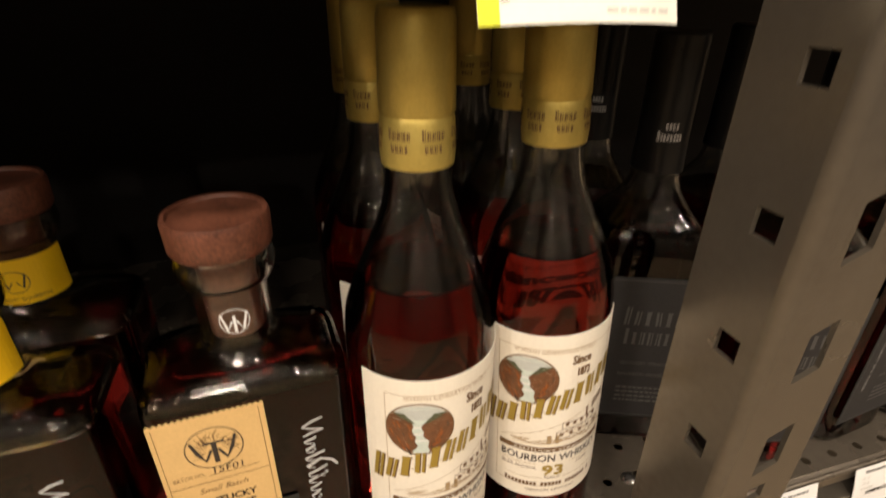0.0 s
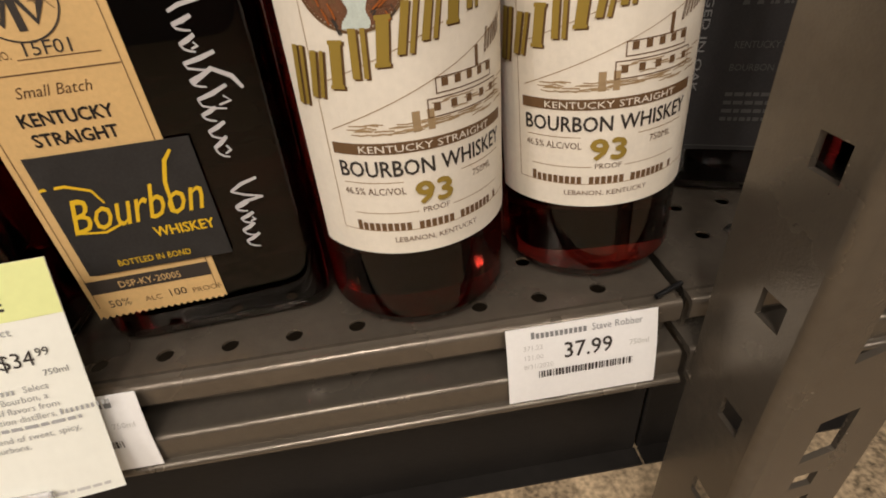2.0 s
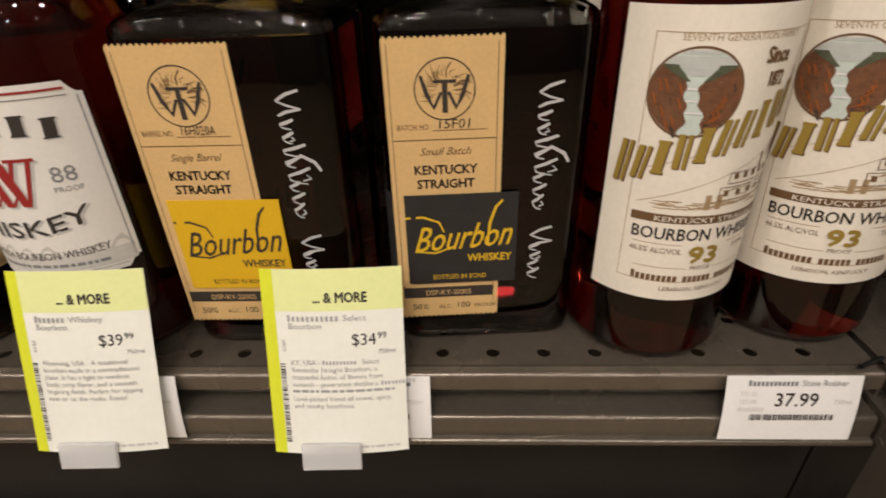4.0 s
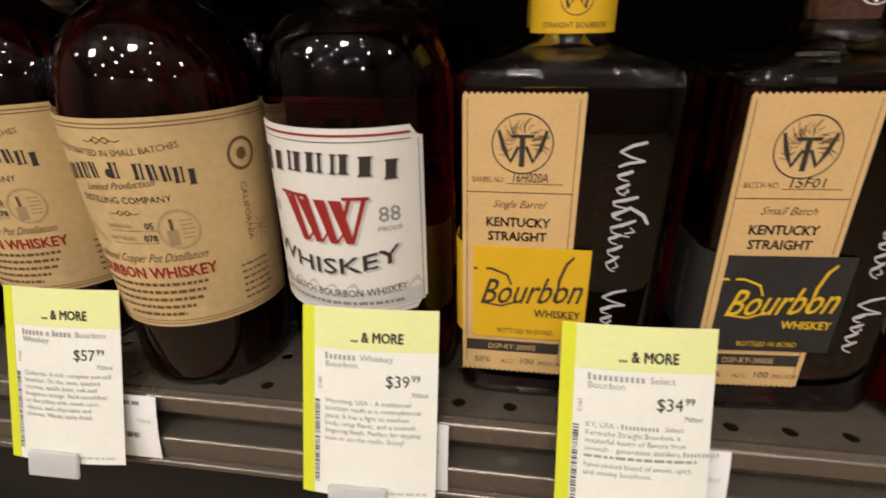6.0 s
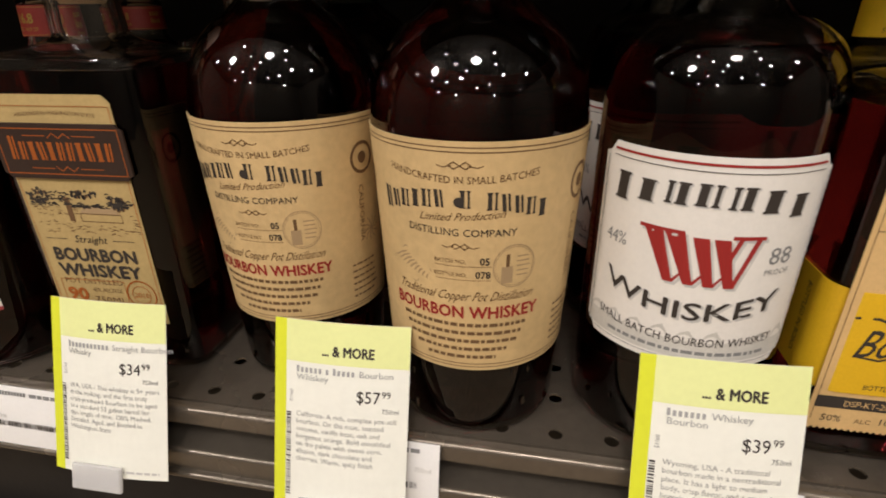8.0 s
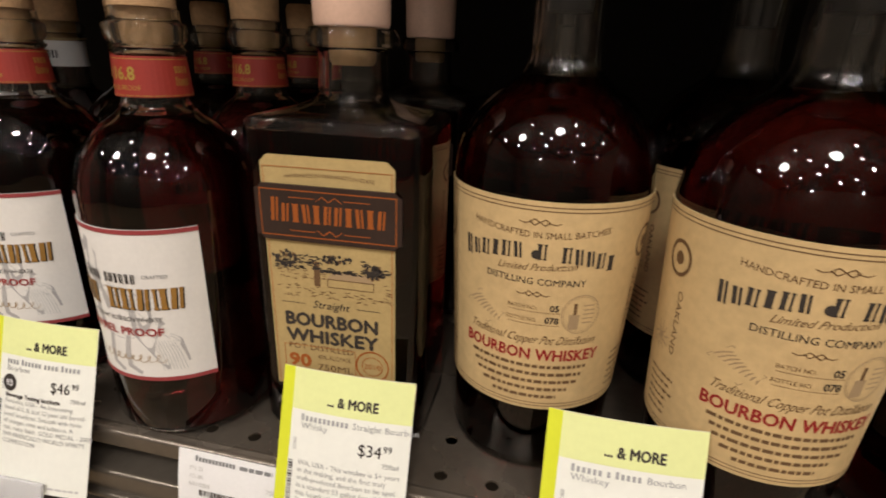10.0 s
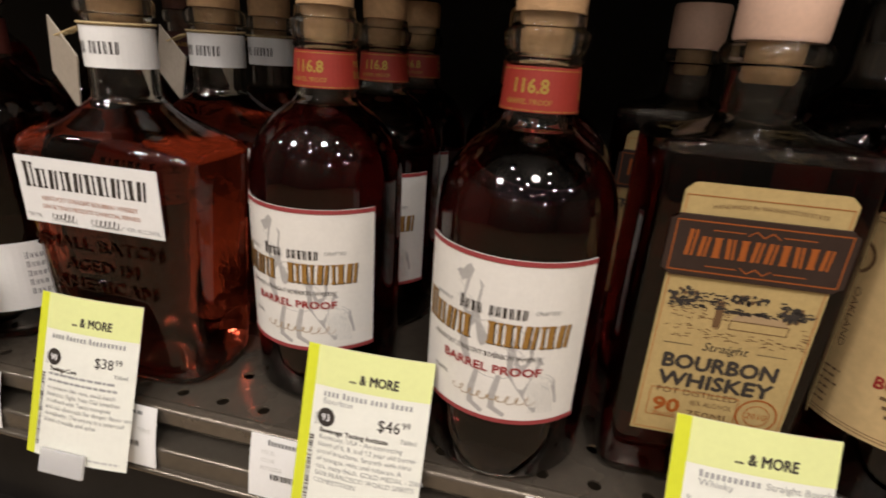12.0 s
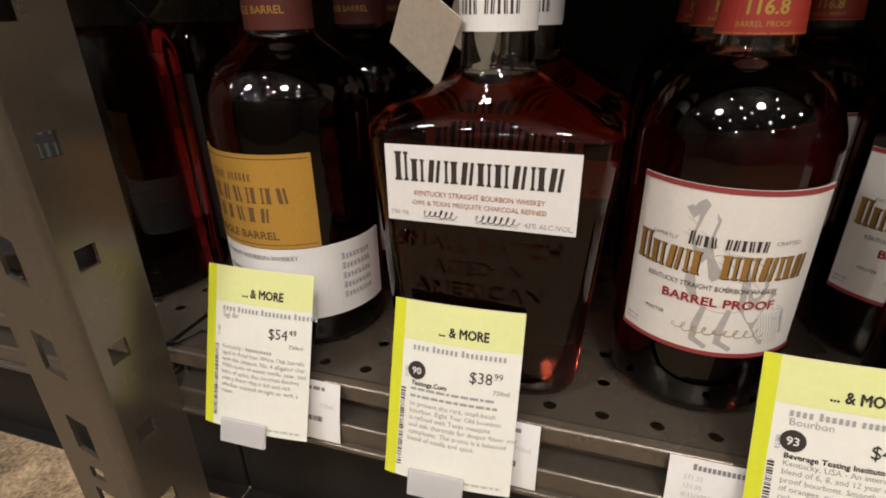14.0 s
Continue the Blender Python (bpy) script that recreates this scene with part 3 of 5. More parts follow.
    def wrap(u, v, off):
        d, s = off + 0.0005, -u - (hx - rc)
        if s <= 0:
            return (u, -hy - d, v)
        if s < rc * math.pi / 2:
            return (-(hx - rc) - (rc + d) * math.sin(s / rc), -(hy - rc) - (rc + d) * math.cos(s / rc), v)
        return (-hx - d, -(hy - rc) + s - rc * math.pi / 2, v)
    band = slab(b, wrap, -0.0740, 0.0135, 0.0370, 0.0835, paper, n=60, label="black wraparound band" if dark else "bright yellow wraparound band")
    ink = Ink()
    ink.text(pen, "Bourbon", -0.0120, 0.0560, 0.0185, width=0.0450, shear=0.30, rise=0.06, bold=0.00008)
    ink.stroke(pen, [(-0.041, 0.0700), (-0.036, 0.0725), (-0.029, 0.0728), (-0.022, 0.0700), (-0.020, 0.0650)], 0.0011)
    ink.stroke(pen, [(-0.032, 0.0550), (-0.024, 0.0540), (-0.016, 0.0570)], 0.0010)
    ink.stroke(pen, [(0.0000, 0.0580), (0.0010, 0.0690), (0.0035, 0.0765), (0.0065, 0.0800)], 0.0014)
    ink.text(pen, "WHISKEY", 0.0010, 0.0490, 0.0056, width=0.0205, bold=0.00012)
    ink.text(pen, "BOTTLED IN BOND", -0.0130, 0.0395, 0.0036, width=0.0255)
    ink.text(GREY_INK if dark else INK, "BOTTLED IN BOND", -0.0600, 0.0605, 0.0046, turn=1, width=0.034)
    ink.lay(band, wrap, 0.0006)
    ink = Ink()
    script_word(ink, SCRIPT_INK, 0.0228, 0.1290, 0.036, rnd)
    ink.lay(b, S, 0.0002, "white_script")
    ink = Ink()
    if dark:
        ink.ring(WHITE_INK, 0, 0.183, 0.0060, 0.0004)
        for s in (-1, 1):
            ink.stroke(WHITE_INK, [(s * 0.0055, 0.187), (s * 0.0032, 0.1785), (s * 0.0010, 0.183)], 0.0012)
        ink.rect(WHITE_INK, -0.0006, 0.1775, 0.0006, 0.186)
        ink.lay(b, N, 0.0003, "neck_emblem")
    else:
        neck = slab(b, N, -0.0270, 0.0270, 0.1685, 0.1930, YELLOW, name="neck_label", label="yellow paper neck label")
        ink.ring(INK, 0, 0.181, 0.0058, 0.0004)
        for s in (-1, 1):
            ink.stroke(INK, [(s * 0.0050, 0.185), (s * 0.0030, 0.1775), (s * 0.0010, 0.181)], 0.0011)
        ink.text(INK, "STRAIGHT BOURBON", 0, 0.1705, 0.0030, width=0.026)
        ink.lay(neck, N, 0.0006)
    return b


def notched(low, high, u_edge, cut, up):
    """Label edge with hollowed corners."""
    def edge(u):
        d = u_edge - abs(u)
        k = cut * math.sqrt(max(0.0, 1 - (d / cut) ** 2)) if d < cut else 0.0
        return high - k if up else low + k
    return edge


def white_label_bottle(at):
    """Round-shouldered bottle with a notched white label and a red monogram."""
    b = thing("whiskey_bottle", "round whiskey bottle with notched white label and red monogram", "bottle", "", at)
    R = 0.0435
    prof = round_profile([(0, 0.031), (0, 0.031), (0.002, 0.040), (0.008, R), (0.008, R), (0.142, R), (0.142, R), (0.156, 0.0425), (0.168, 0.038), (0.176, 0.030), (0.181, 0.020), (0.187, 0.0155), (0.200, 0.0148), (0.230, 0.0145), (0.230, 0.0145), (0.232, 0.0165), (0.239, 0.0165), (0.240, 0.0145)])
    glass_bottle(b, prof, 0.170, WHISKEY_WINE)
    lathe_part("stopper", [(0.215, 0.0100), (0.240, 0.0110), (0.241, 0.0170), (0.264, 0.0172), (0.266, 0.014)], BLACK_CAP, b, "black stopper")
    S, E = round_surface(R), 0.0455
    lab = slab(b, S, -E, E, notched(0.0505, 0, E, 0.005, False), notched(0, 0.136, E, 0.005, True), IVORY, n=60, label="white label with hollowed corners and dark rules")
    ink, rnd = Ink(), random.Random(5)
    for v0, v1, m in ((0.1328, 0.1337, RED_INK), (0.0528, 0.0531, GREY_INK), (0.1305, 0.1308, INK)):
        ink.rect(m, -0.0395, v0, 0.0395, v1)
    for s in (-1, 1):
        ink.rect(GREY_INK, s * 0.0432 - 0.0002, 0.056, s * 0.0432 + 0.0002, 0.130)
    ink.rect(MIST, -0.0440, 0.0540, 0.0440, 0.0620)
    for k in range(9):
        x = -0.044 + k * 0.0098
        h = rnd.uniform(0.002, 0.006)
        ink.add(MIST, [(x, 0.062), (x + 0.0098, 0.062), (x + 0.006, 0.062 + h), (x + 0.003, 0.062 + h * 0.7)], [(0, 1, 2, 3)])
    ink.blocks(PALE_INK, -0.0366, 0.0372, 0.1128, 0.0086, 7, 0.22, 0.0008, 0, 0.0046)
    ink.blocks(INK, -0.0374, 0.0364, 0.1134, 0.0084, 7, 0.22, 0.0008, 0, 0.0046)
    for dx, m in ((0.0011, PALE_INK), (0.0, RED_INK)):
        for k, (t0, t1, b0, b1, top) in enumerate(((-0.0215, -0.0145, -0.0115, -0.0082, 0.1078), (-0.0140, -0.0068, -0.0045, -0.0012, 0.1078), (-0.0040, 0.0015, 0.0024, 0.0058, 0.1062), (0.0030, 0.0085, 0.0094, 0.0128, 0.1062))):
            ink.add(m, [(b0 + dx, 0.0868 - dx), (b1 + dx, 0.0868 - dx), (t1 + dx, top - dx), (t0 + dx, top - dx)], [(0, 1, 2, 3)])
            if k < 3:
                ink.add(m, [(b1 - 0.0014 + dx, 0.0868 - dx), (b1 + dx, 0.0868 - dx), (b1 + 0.0046 + dx, 0.0935 - dx), (b1 + 0.0036 + dx, 0.0935 - dx)], [(0, 1, 2, 3)])
        ink.add(m, [(0.0112 + dx, 0.0868 - dx), (0.0128 + dx, 0.0868 - dx), (0.0192 + dx, 0.1068 - dx), (0.0172 + dx, 0.1068 - dx)], [(0, 1, 2, 3)])
        ink.add(m, [(0.0085 + dx, 0.0985 - dx), (0.0098 + dx, 0.0975 - dx), (0.0130 + dx, 0.1068 - dx), (0.0112 + dx, 0.1068 - dx)], [(0, 1, 2, 3)])
        ink.rect(m, -0.0230 + dx, 0.1066 - dx, -0.0068 + dx, 0.1080 - dx)
        ink.rect(m, 0.0090 + dx, 0.1064 - dx, 0.0205 + dx, 0.1078 - dx)
    ink.text(GREY_INK, "44%", -0.0330, 0.0960, 0.0078, width=0.0105)
    ink.text(GREY_INK, "88", 0.0285, 0.0962, 0.0098, width=0.0100)
    ink.text(GREY_INK, "PROOF", 0.0285, 0.0918, 0.0034)
    ink.text(PALE_INK, "WHISKEY", -0.0006, 0.0772, 0.0112, width=0.0680, arch=-0.0062, bold=0.00025)
    ink.text(INK, "WHISKEY", -0.0015, 0.0780, 0.0108, width=0.0670, arch=-0.0062, bold=0.00018)
    ink.text(INK, "SMALL BATCH BOURBON WHISKEY", -0.001, 0.0622, 0.0054, width=0.0720, arch=-0.0020)
    ink.lines(GREY_INK, -0.031, 0.033, 0.0578, 0.003, 0.0016, 1, rnd, 0)
    ink.lay(lab, S, 0.0006)
    return b


def craft_bottle(at):
    """Wide dome-shouldered bottle with a tan wraparound label."""
    b = thing("whiskey_bottle", "wide round-shouldered bourbon bottle with tan wraparound label", "bottle", "tan wraparound label bottles", at)
    R = 0.0440

    def wide(z):
        return R + 0.045 * (z - 0.095)
    prof = round_profile([(0, 0.030), (0, 0.030), (0.002, 0.0385), (0.010, wide(0.010)), (0.010, wide(0.010)), (0.142, wide(0.142)), (0.142, wide(0.142)), (0.155, 0.0440), (0.167, 0.0390), (0.177, 0.0310), (0.184, 0.0215), (0.191, 0.0160), (0.205, 0.0150), (0.232, 0.0148), (0.232, 0.0148), (0.234, 0.0185), (0.242, 0.0185), (0.243, 0.0150)])
    glass_bottle(b, prof, 0.186, WHISKEY)
    lathe_part("stopper", [(0.212, 0.0095), (0.243, 0.0110), (0.244, 0.0180), (0.262, 0.0182), (0.264, 0.015)], BLACK_CAP, b, "dark stopper")
    def S(u, v, off):
        a, q = u / 0.0480, wide(v) + off
        return (math.sin(a) * q, -math.cos(a) * q, v)
    lab = slab(b, S, -0.085, 0.085, 0.0395, 0.1405, WOODY, n=60, label="tan wood-grain paper label")
    ink, rnd = Ink(), random.Random(8)
    for v in (0.1382, 0.1365, 0.0412, 0.0428):
        ink.rect(BROWN_INK, -0.084, v, 0.084, v + 0.0004)

    def flourish(u, v, k):
        for s in (-1, 1):
            ink.stroke(BROWN_INK, [(u, v), (u + s * 0.003 * k, v + 0.0018 * k), (u + s * 0.006 * k, v), (u + s * 0.003 * k, v - 0.0018 * k), (u, v)], 0.0006)
            ink.stroke(BROWN_INK, [(u + s * 0.004 * k, v), (u + s * 0.009 * k, v - 0.001 * k), (u + s * 0.012 * k, v)], 0.0004)
    flourish(0.0, 0.1318, 0.75)
    flourish(0.0, 0.0995, 0.65)
    ink.text(BROWN_INK, "HANDCRAFTED IN SMALL BATCHES", 0, 0.1275, 0.0040, width=0.063, arch=-0.0025)
    ink.blocks(INK, -0.0375, 0.0375, 0.1098, 0.0070, 14, 0.16, 0, 0, 0.0058, skip=(6, 8))
    ink.disc(INK, -0.0005, 0.1178, 0.0020, 12)
    ink.text(BROWN_INK, "Limited Production", 0, 0.1105, 0.0046, width=0.036, shear=0.5, rise=0.07)
    ink.text(INK, "DISTILLING COMPANY", 0, 0.1040, 0.0044, width=0.047)
    ink.stroke(FADED_INK, [(-0.036, 0.0880), (-0.027, 0.0955), (-0.013, 0.0870), (-0.022, 0.0800), (-0.036, 0.0880)], 0.0005)
    for k in range(9):
        ink.stroke(FADED_INK, [(-0.0335 + 0.0022 * k, 0.0893 - 0.0008 * k), (-0.0300 + 0.0018 * k, 0.0915 - 0.0009 * k), (-0.0262 + 0.0014 * k, 0.0930 - 0.0010 * k)], 0.0007)
    ink.ring(FADED_INK, 0.0235, 0.0905, 0.0092, 0.0004)
    ink.ring(FADED_INK, 0.0235, 0.0905, 0.0085, 0.0002)
    ink.rect(FADED_INK, 0.0178, 0.0830, 0.0228, 0.0905)
    ink.rect(BROWN_INK, 0.0196, 0.0905, 0.0212, 0.0960)
    for k in range(5):
        ink.rect(FADED_INK, 0.0245, 0.0860 + 0.0021 * k, 0.0306 - 0.0004 * abs(k - 2), 0.0866 + 0.0021 * k)
    ink.text(INK, "05", 0.0105, 0.0918, 0.0044, bold=0.0001)
    ink.text(INK, "078", 0.0098, 0.0858, 0.0044, bold=0.0001)
    ink.text(BROWN_INK, "BATCH NO.", -0.0045, 0.0922, 0.0026)
    ink.text(BROWN_INK, "BOTTLE NO.", -0.0045, 0.0862, 0.0026)
    ink.rect(BROWN_INK, -0.011, 0.0908, 0.0135, 0.0910)
    ink.rect(BROWN_INK, -0.011, 0.0847, 0.0135, 0.0849)
    ink.text(BROWN_INK, "Traditional Copper Pot Distillation", 0, 0.0752, 0.0062, width=0.066, shear=0.5)
    ink.text(RED_INK, "BOURBON WHISKEY", 0.0006, 0.0668, 0.0080, width=0.072, bold=0.00022)
    for k in range(5):
        w = (0.031, 0.029, 0.027, 0.023, 0.017)[k]
        ink.lines(BROWN_INK, -w, w, 0.0640 - 0.0041 * k, 0.004, 0.0017, 1, rnd, 0)
    # side panels
    for s in (-1, 1):
        ink.ring(BROWN_INK, s * 0.059, 0.120, 0.0062, 0.0016)
        ink.disc(BROWN_INK, s * 0.059, 0.120, 0.0030, 8)
        ink.text(BROWN_INK, "OAKLAND" if s < 0 else "CALIFORNIA", s * 0.056, 0.092, 0.0046, turn=1, width=0.030)
        ink.lines(BROWN_INK, s * 0.059 - 0.010, s * 0.059 + 0.010, 0.066, 0.0036, 0.0011, 6, rnd)
        for q in range(10):
            a = q * 0.63
            ink.stroke(FADED_INK, [(s * 0.065, 0.082), (s * 0.065 + 0.004 * math.cos(a), 0.082 + 0.004 * math.sin(a)), (s * 0.065 + 0.007 * math.cos(a + 0.2), 0.082 + 0.007 * math.sin(a + 0.2))], 0.0007)
    ink.lay(lab, S, 0.0006)
    return b


def farm_bottle(at):
    """Square bottle with a layered straw label and a pale stopper."""
    b = thing("whiskey_bottle", "square bourbon bottle, straw label, brown plate, pale stopper", "bottle", "square straw label bottles", at)
    W, D = 0.0435, 0.036
    keys = [(0, 0.036, 0.029, 8), (0, 0.036, 0.029, 8), (0.002, 0.0415, 0.034, 8), (0.008, W, D, 8), (0.008, W, D, 8), (0.158, W, D, 8), (0.158, W, D, 8), (0.1635, 0.0425, 0.035, 8), (0.1655, 0.039, 0.033, 6), (0.1685, 0.027, 0.025, 3), (0.1725, 0.0178, 0.0178, 2), (0.178, 0.0165, 0.0165, 2), (0.193, 0.0162, 0.0162, 2), (0.195, 0.0205, 0.0205, 2), (0.199, 0.0215, 0.0215, 2), (0.203, 0.0195, 0.0195, 2)]
    glass_bottle(b, smooth_profile(keys), 0.160, WHISKEY, 64)
    lathe_part("cork", [(0.187, 0.0095), (0.189, 0.0108), (0.203, 0.0112)], CORK, b, "cork plug in the neck", 24)
    lathe_part("stopper", [(0.2035, 0.0168), (0.205, 0.0175), (0.229, 0.0180), (0.231, 0.0172), (0.2312, 0.010)], PALE_CAP, b, "pale turned wooden stopper")
    S, rnd = flat_surface(D), random.Random(21)

    def clipped(u0, u1, v0, v1, c, up):
        def edge(u):
            d = min(u - u0, u1 - u)
            k = max(0.0, c - d)
            return v1 - k if up else v0 + k
        return edge
    u0, u1 = -0.0315, 0.0310
    lab = slab(b, S, u0, u1, 0.0310, clipped(u0, u1, 0, 0.1500, 0.0035, True), STRAW, n=40, label="straw-coloured label with a farm drawing")
    ink = Ink()
    ink.border(ORANGE_INK, u0 + 0.0012, 0.0324, u1 - 0.0012, 0.1450, 0.0003)
    ink.text(BROWN_INK, "HANDMADE IN WASHINGTON STATE", 0.001, 0.1398, 0.0026, width=0.042, arch=0.0012)
    for k in range(260):
        x = rnd.uniform(u0 + 0.003, u1 - 0.003)
        y = rnd.uniform(0.082, 0.0985)
        top = 0.0985 + 0.005 * abs(math.sin(x * 130)) if x < -0.006 or x > 0.014 else 0.0965
        y = y if rnd.random() < 0.45 else rnd.uniform(0.0965, top + 0.0006)
        if not (-0.004 < x < 0.022 and 0.087 < y < 0.096):
            ink.stroke(INK if y > 0.096 else BROWN_INK, [(x, y), (x + rnd.uniform(0.0006, 0.002), y + rnd.uniform(-0.0005, 0.0005)), (x + 0.0024, y + rnd.uniform(-0.0008, 0.0008))], 0.0007 if y > 0.096 else 0.00035)
    for k in range(150):
        q = k % 3
        cx, cy, sx, sy = ((-0.0225, 0.1020, 0.0062, 0.0040), (0.0215, 0.0985, 0.0048, 0.0034), (0.0030, 0.1030, 0.0075, 0.0020))[q]
        a, d = rnd.uniform(0, 6.28), rnd.random() ** 0.5
        ink.disc(INK if k % 4 else BROWN_INK, cx + sx * d * math.cos(a), cy + sy * d * math.sin(a), rnd.uniform(0.0004, 0.0011), 7)
    ink.border(BROWN_INK, -0.002, 0.0885, 0.021, 0.0930, 0.0004)
    ink.add(FADED_INK, [(-0.002, 0.093), (0.021, 0.093), (0.017, 0.0965), (0.001, 0.0965)], [(0, 1, 2, 3)])
    ink.rect(BROWN_INK, -0.0085, 0.0885, -0.0055, 0.1010)
    ink.text(INK, "Straight", -0.001, 0.0768, 0.0058, width=0.0185, shear=0.3)
    for s in (-1, 1):
        ink.rect(INK, -0.001 + s * 0.019 - 0.006, 0.0784, -0.001 + s * 0.019 + 0.006, 0.0787)
    ink.text(INK, "BOURBON", -0.001, 0.0665, 0.0098, width=0.0480, bold=0.00045)
    ink.text(INK, "WHISKEY", -0.001, 0.0575, 0.0098, width=0.0470, bold=0.00045)
    ink.border(ORANGE_INK, u0 + 0.0050, 0.0400, 0.0110, 0.0552, 0.0003)
    ink.text(BROWN_INK, "POT DISTILLED", -0.0070, 0.0528, 0.0046, width=0.0345)
    ink.text(ORANGE_INK, "90", -0.0185, 0.0430, 0.0100, width=0.0120, bold=0.0004)
    ink.text(ORANGE_INK, "PROOF", -0.0185, 0.0402, 0.0030)
    ink.text(BROWN_INK, "45% ALC/VOL", 0.0000, 0.0482, 0.0036, width=0.0180)
    ink.text(BROWN_INK, "750ML", 0.0000, 0.0418, 0.0052, width=0.0190)
    ink.ring(ORANGE_INK, 0.0195, 0.0480, 0.0078, 0.0008)
    ink.ring(ORANGE_INK, 0.0195, 0.0480, 0.0050, 0.0004)
    ink.text(ORANGE_INK, "2010", 0.0195, 0.0463, 0.0044)
    ink.lay(lab, S, 0.0006)
    S2 = flat_surface(D + 0.0007)
    plate = slab(b, S2, -0.0345, 0.0345, notched(0.1108, 0, 0.0345, 0.0025, False), notched(0, 0.1372, 0.0345, 0.0025, True), PLATE, thick=0.0012, n=40, label="dark brown raised plate with copper lettering")
    ink = Ink()
    ink.border(ORANGE_INK, -0.0322, 0.1130, 0.0322, 0.1350, 0.0005)
    ink.blocks(ORANGE_INK, -0.0272, 0.0282, 0.1200, 0.0086, 11, 0.14)
    for s, v in ((1, 0.1315), (-1, 0.1160)):
        ink.stroke(ORANGE_INK, [(-0.005, v - s * 0.001), (-0.002, v + s * 0.0012), (0.001, v - s * 0.001), (0.004, v + s * 0.0012), (0.007, v - s * 0.001)], 0.0006)
        ink.rect(ORANGE_INK, -0.018, v - 0.0002, -0.006, v + 0.0002)
        ink.rect(ORANGE_INK, 0.008, v - 0.0002, 0.020, v + 0.0002)
    ink.lay(plate, S2, 0.0013)
    return b


def bird_label_bottle(at):
    """Round bottle with a red-edged white label and a red neck band."""
    b = thing("whiskey_bottle", "round bourbon bottle, red-edged white label, red neck band, cork", "bottle", "red neck band bottles", at)
    R = 0.0412
    prof = round_profile([(0, 0.030), (0, 0.030), (0.002, 0.037), (0.008, R), (0.008, R), (0.120, R), (0.120, R), (0.132, 0.0405), (0.145, 0.0360), (0.156, 0.0275), (0.163, 0.0180), (0.169, 0.0152), (0.188, 0.0143), (0.188, 0.0143), (0.1905, 0.0164), (0.1925, 0.0148), (0.195, 0.0170), (0.201, 0.0175), (0.203, 0.0153), (0.208, 0.0148)])
    glass_bottle(b, prof, 0.162, WHISKEY)
    lathe_part("cork", [(0.190, 0.0102), (0.208, 0.0115), (0.2085, 0.0140), (0.223, 0.0145), (0.2265, 0.0130), (0.2268, 0.008)], CORK, b, "tan cork stopper")
    S, rnd = round_surface(R), random.Random(31)
    lab = slab(b, S, -0.0430, 0.0425, 0.0375, 0.1160, IVORY, n=40, label="white paper label with dark red edges")
    ink = Ink()
    ink.rect(CRIMSON, -0.0430, 0.0375, 0.0425, 0.0397)
    ink.rect(CRIMSON, -0.0430, 0.1138, 0.0425, 0.1160)
    # pale drawing behind the words
    ink.stroke(SOFT_INK, [(-0.0185, 0.1035), (-0.0140, 0.1070), (-0.0105, 0.1020), (-0.0120, 0.0930), (-0.0095, 0.0840), (-0.0030, 0.0760)], 0.0085)
    ink.disc(SOFT_INK, 0.0010, 0.0740, 0.0165, squash=0.85)
    ink.stroke(SOFT_INK, [(0.0040, 0.0760), (0.0150, 0.0660), (0.0220, 0.0560), (0.0260, 0.0460)], 0.0170)
    for x in (-0.006, 0.004):
        ink.stroke(SOFT_INK, [(x, 0.062), (x - 0.002, 0.052), (x - 0.002, 0.045), (x + 0.004, 0.0415)], 0.0032)
    for k in range(30):
        x, y = rnd.uniform(-0.020, 0.026), 0
        y = 0.102 - (x + 0.020) * 0.95 + rnd.uniform(-0.008, 0.004)
        ink.stroke(PALE_INK, [(x, y), (x + 0.002, y - 0.001), (x + 0.004, y - 0.003)], 0.0004)
    for k in range(8):
        ink.stroke(PALE_INK, [(0.016 + k * 0.0013, 0.060), (0.018 + k * 0.0014, 0.052), (0.019 + k * 0.0015, 0.0435)], 0.0004)
    ink.blocks(INK, -0.0170, 0.0135, 0.0898, 0.0048, 11, 0.12, skip=(4,))
    ink.text(GREY_INK, "EXPERTLY", -0.0270, 0.0905, 0.0026)
    ink.text(GREY_INK, "CRAFTED", 0.0215, 0.0925, 0.0026)
    ink.blocks(INK, -0.0388, 0.0342, 0.0763, 0.0110, 10, 0.08, skip=(4,))
    ink.blocks(GILT, -0.0394, 0.0336, 0.0767, 0.0108, 10, 0.08, skip=(4,))
    ink.text(INK, "KENTUCKY STRAIGHT BOURBON WHISKEY", -0.005, 0.0702, 0.0034, width=0.054)
    ink.text(RED_INK, "BARREL PROOF", -0.001, 0.0628, 0.0058, width=0.046, bold=0.00014)
    ink.text(INK, "MASTER", -0.0260, 0.0535, 0.0026)
    ink.scribble(FADED_INK, -0.018, 0.020, 0.0500, 0.004, 0.0005, 9, rnd)
    ink.lines(PALE_INK, -0.041, -0.032, 0.0460, 0.0022, 0.0012, 2, rnd)
    ink.lay(lab, S, 0.0006)
    N = lambda u, v, off: (math.sin(u / 0.0156) * (0.0161 - (v - 0.1700) * 0.07 + off), -math.cos(u / 0.0156) * (0.0161 - (v - 0.1700) * 0.07 + off), v + 0.0030)
    band = slab(b, N, -0.0480, 0.0480, 0.1675, 0.1850, RED_BAND, n=40, name="neck_band", label="red paper neck band")
    ink = Ink()
    ink.text(GOLD_INK, "116.8", -0.002, 0.1750, 0.0078, width=0.0155, bold=0.0002)
    ink.text(GOLD_INK, "BARREL PROOF", -0.002, 0.1705, 0.0030, width=0.0190)
    ink.rect(GOLD_INK, -0.046, 0.1680, 0.046, 0.1683)
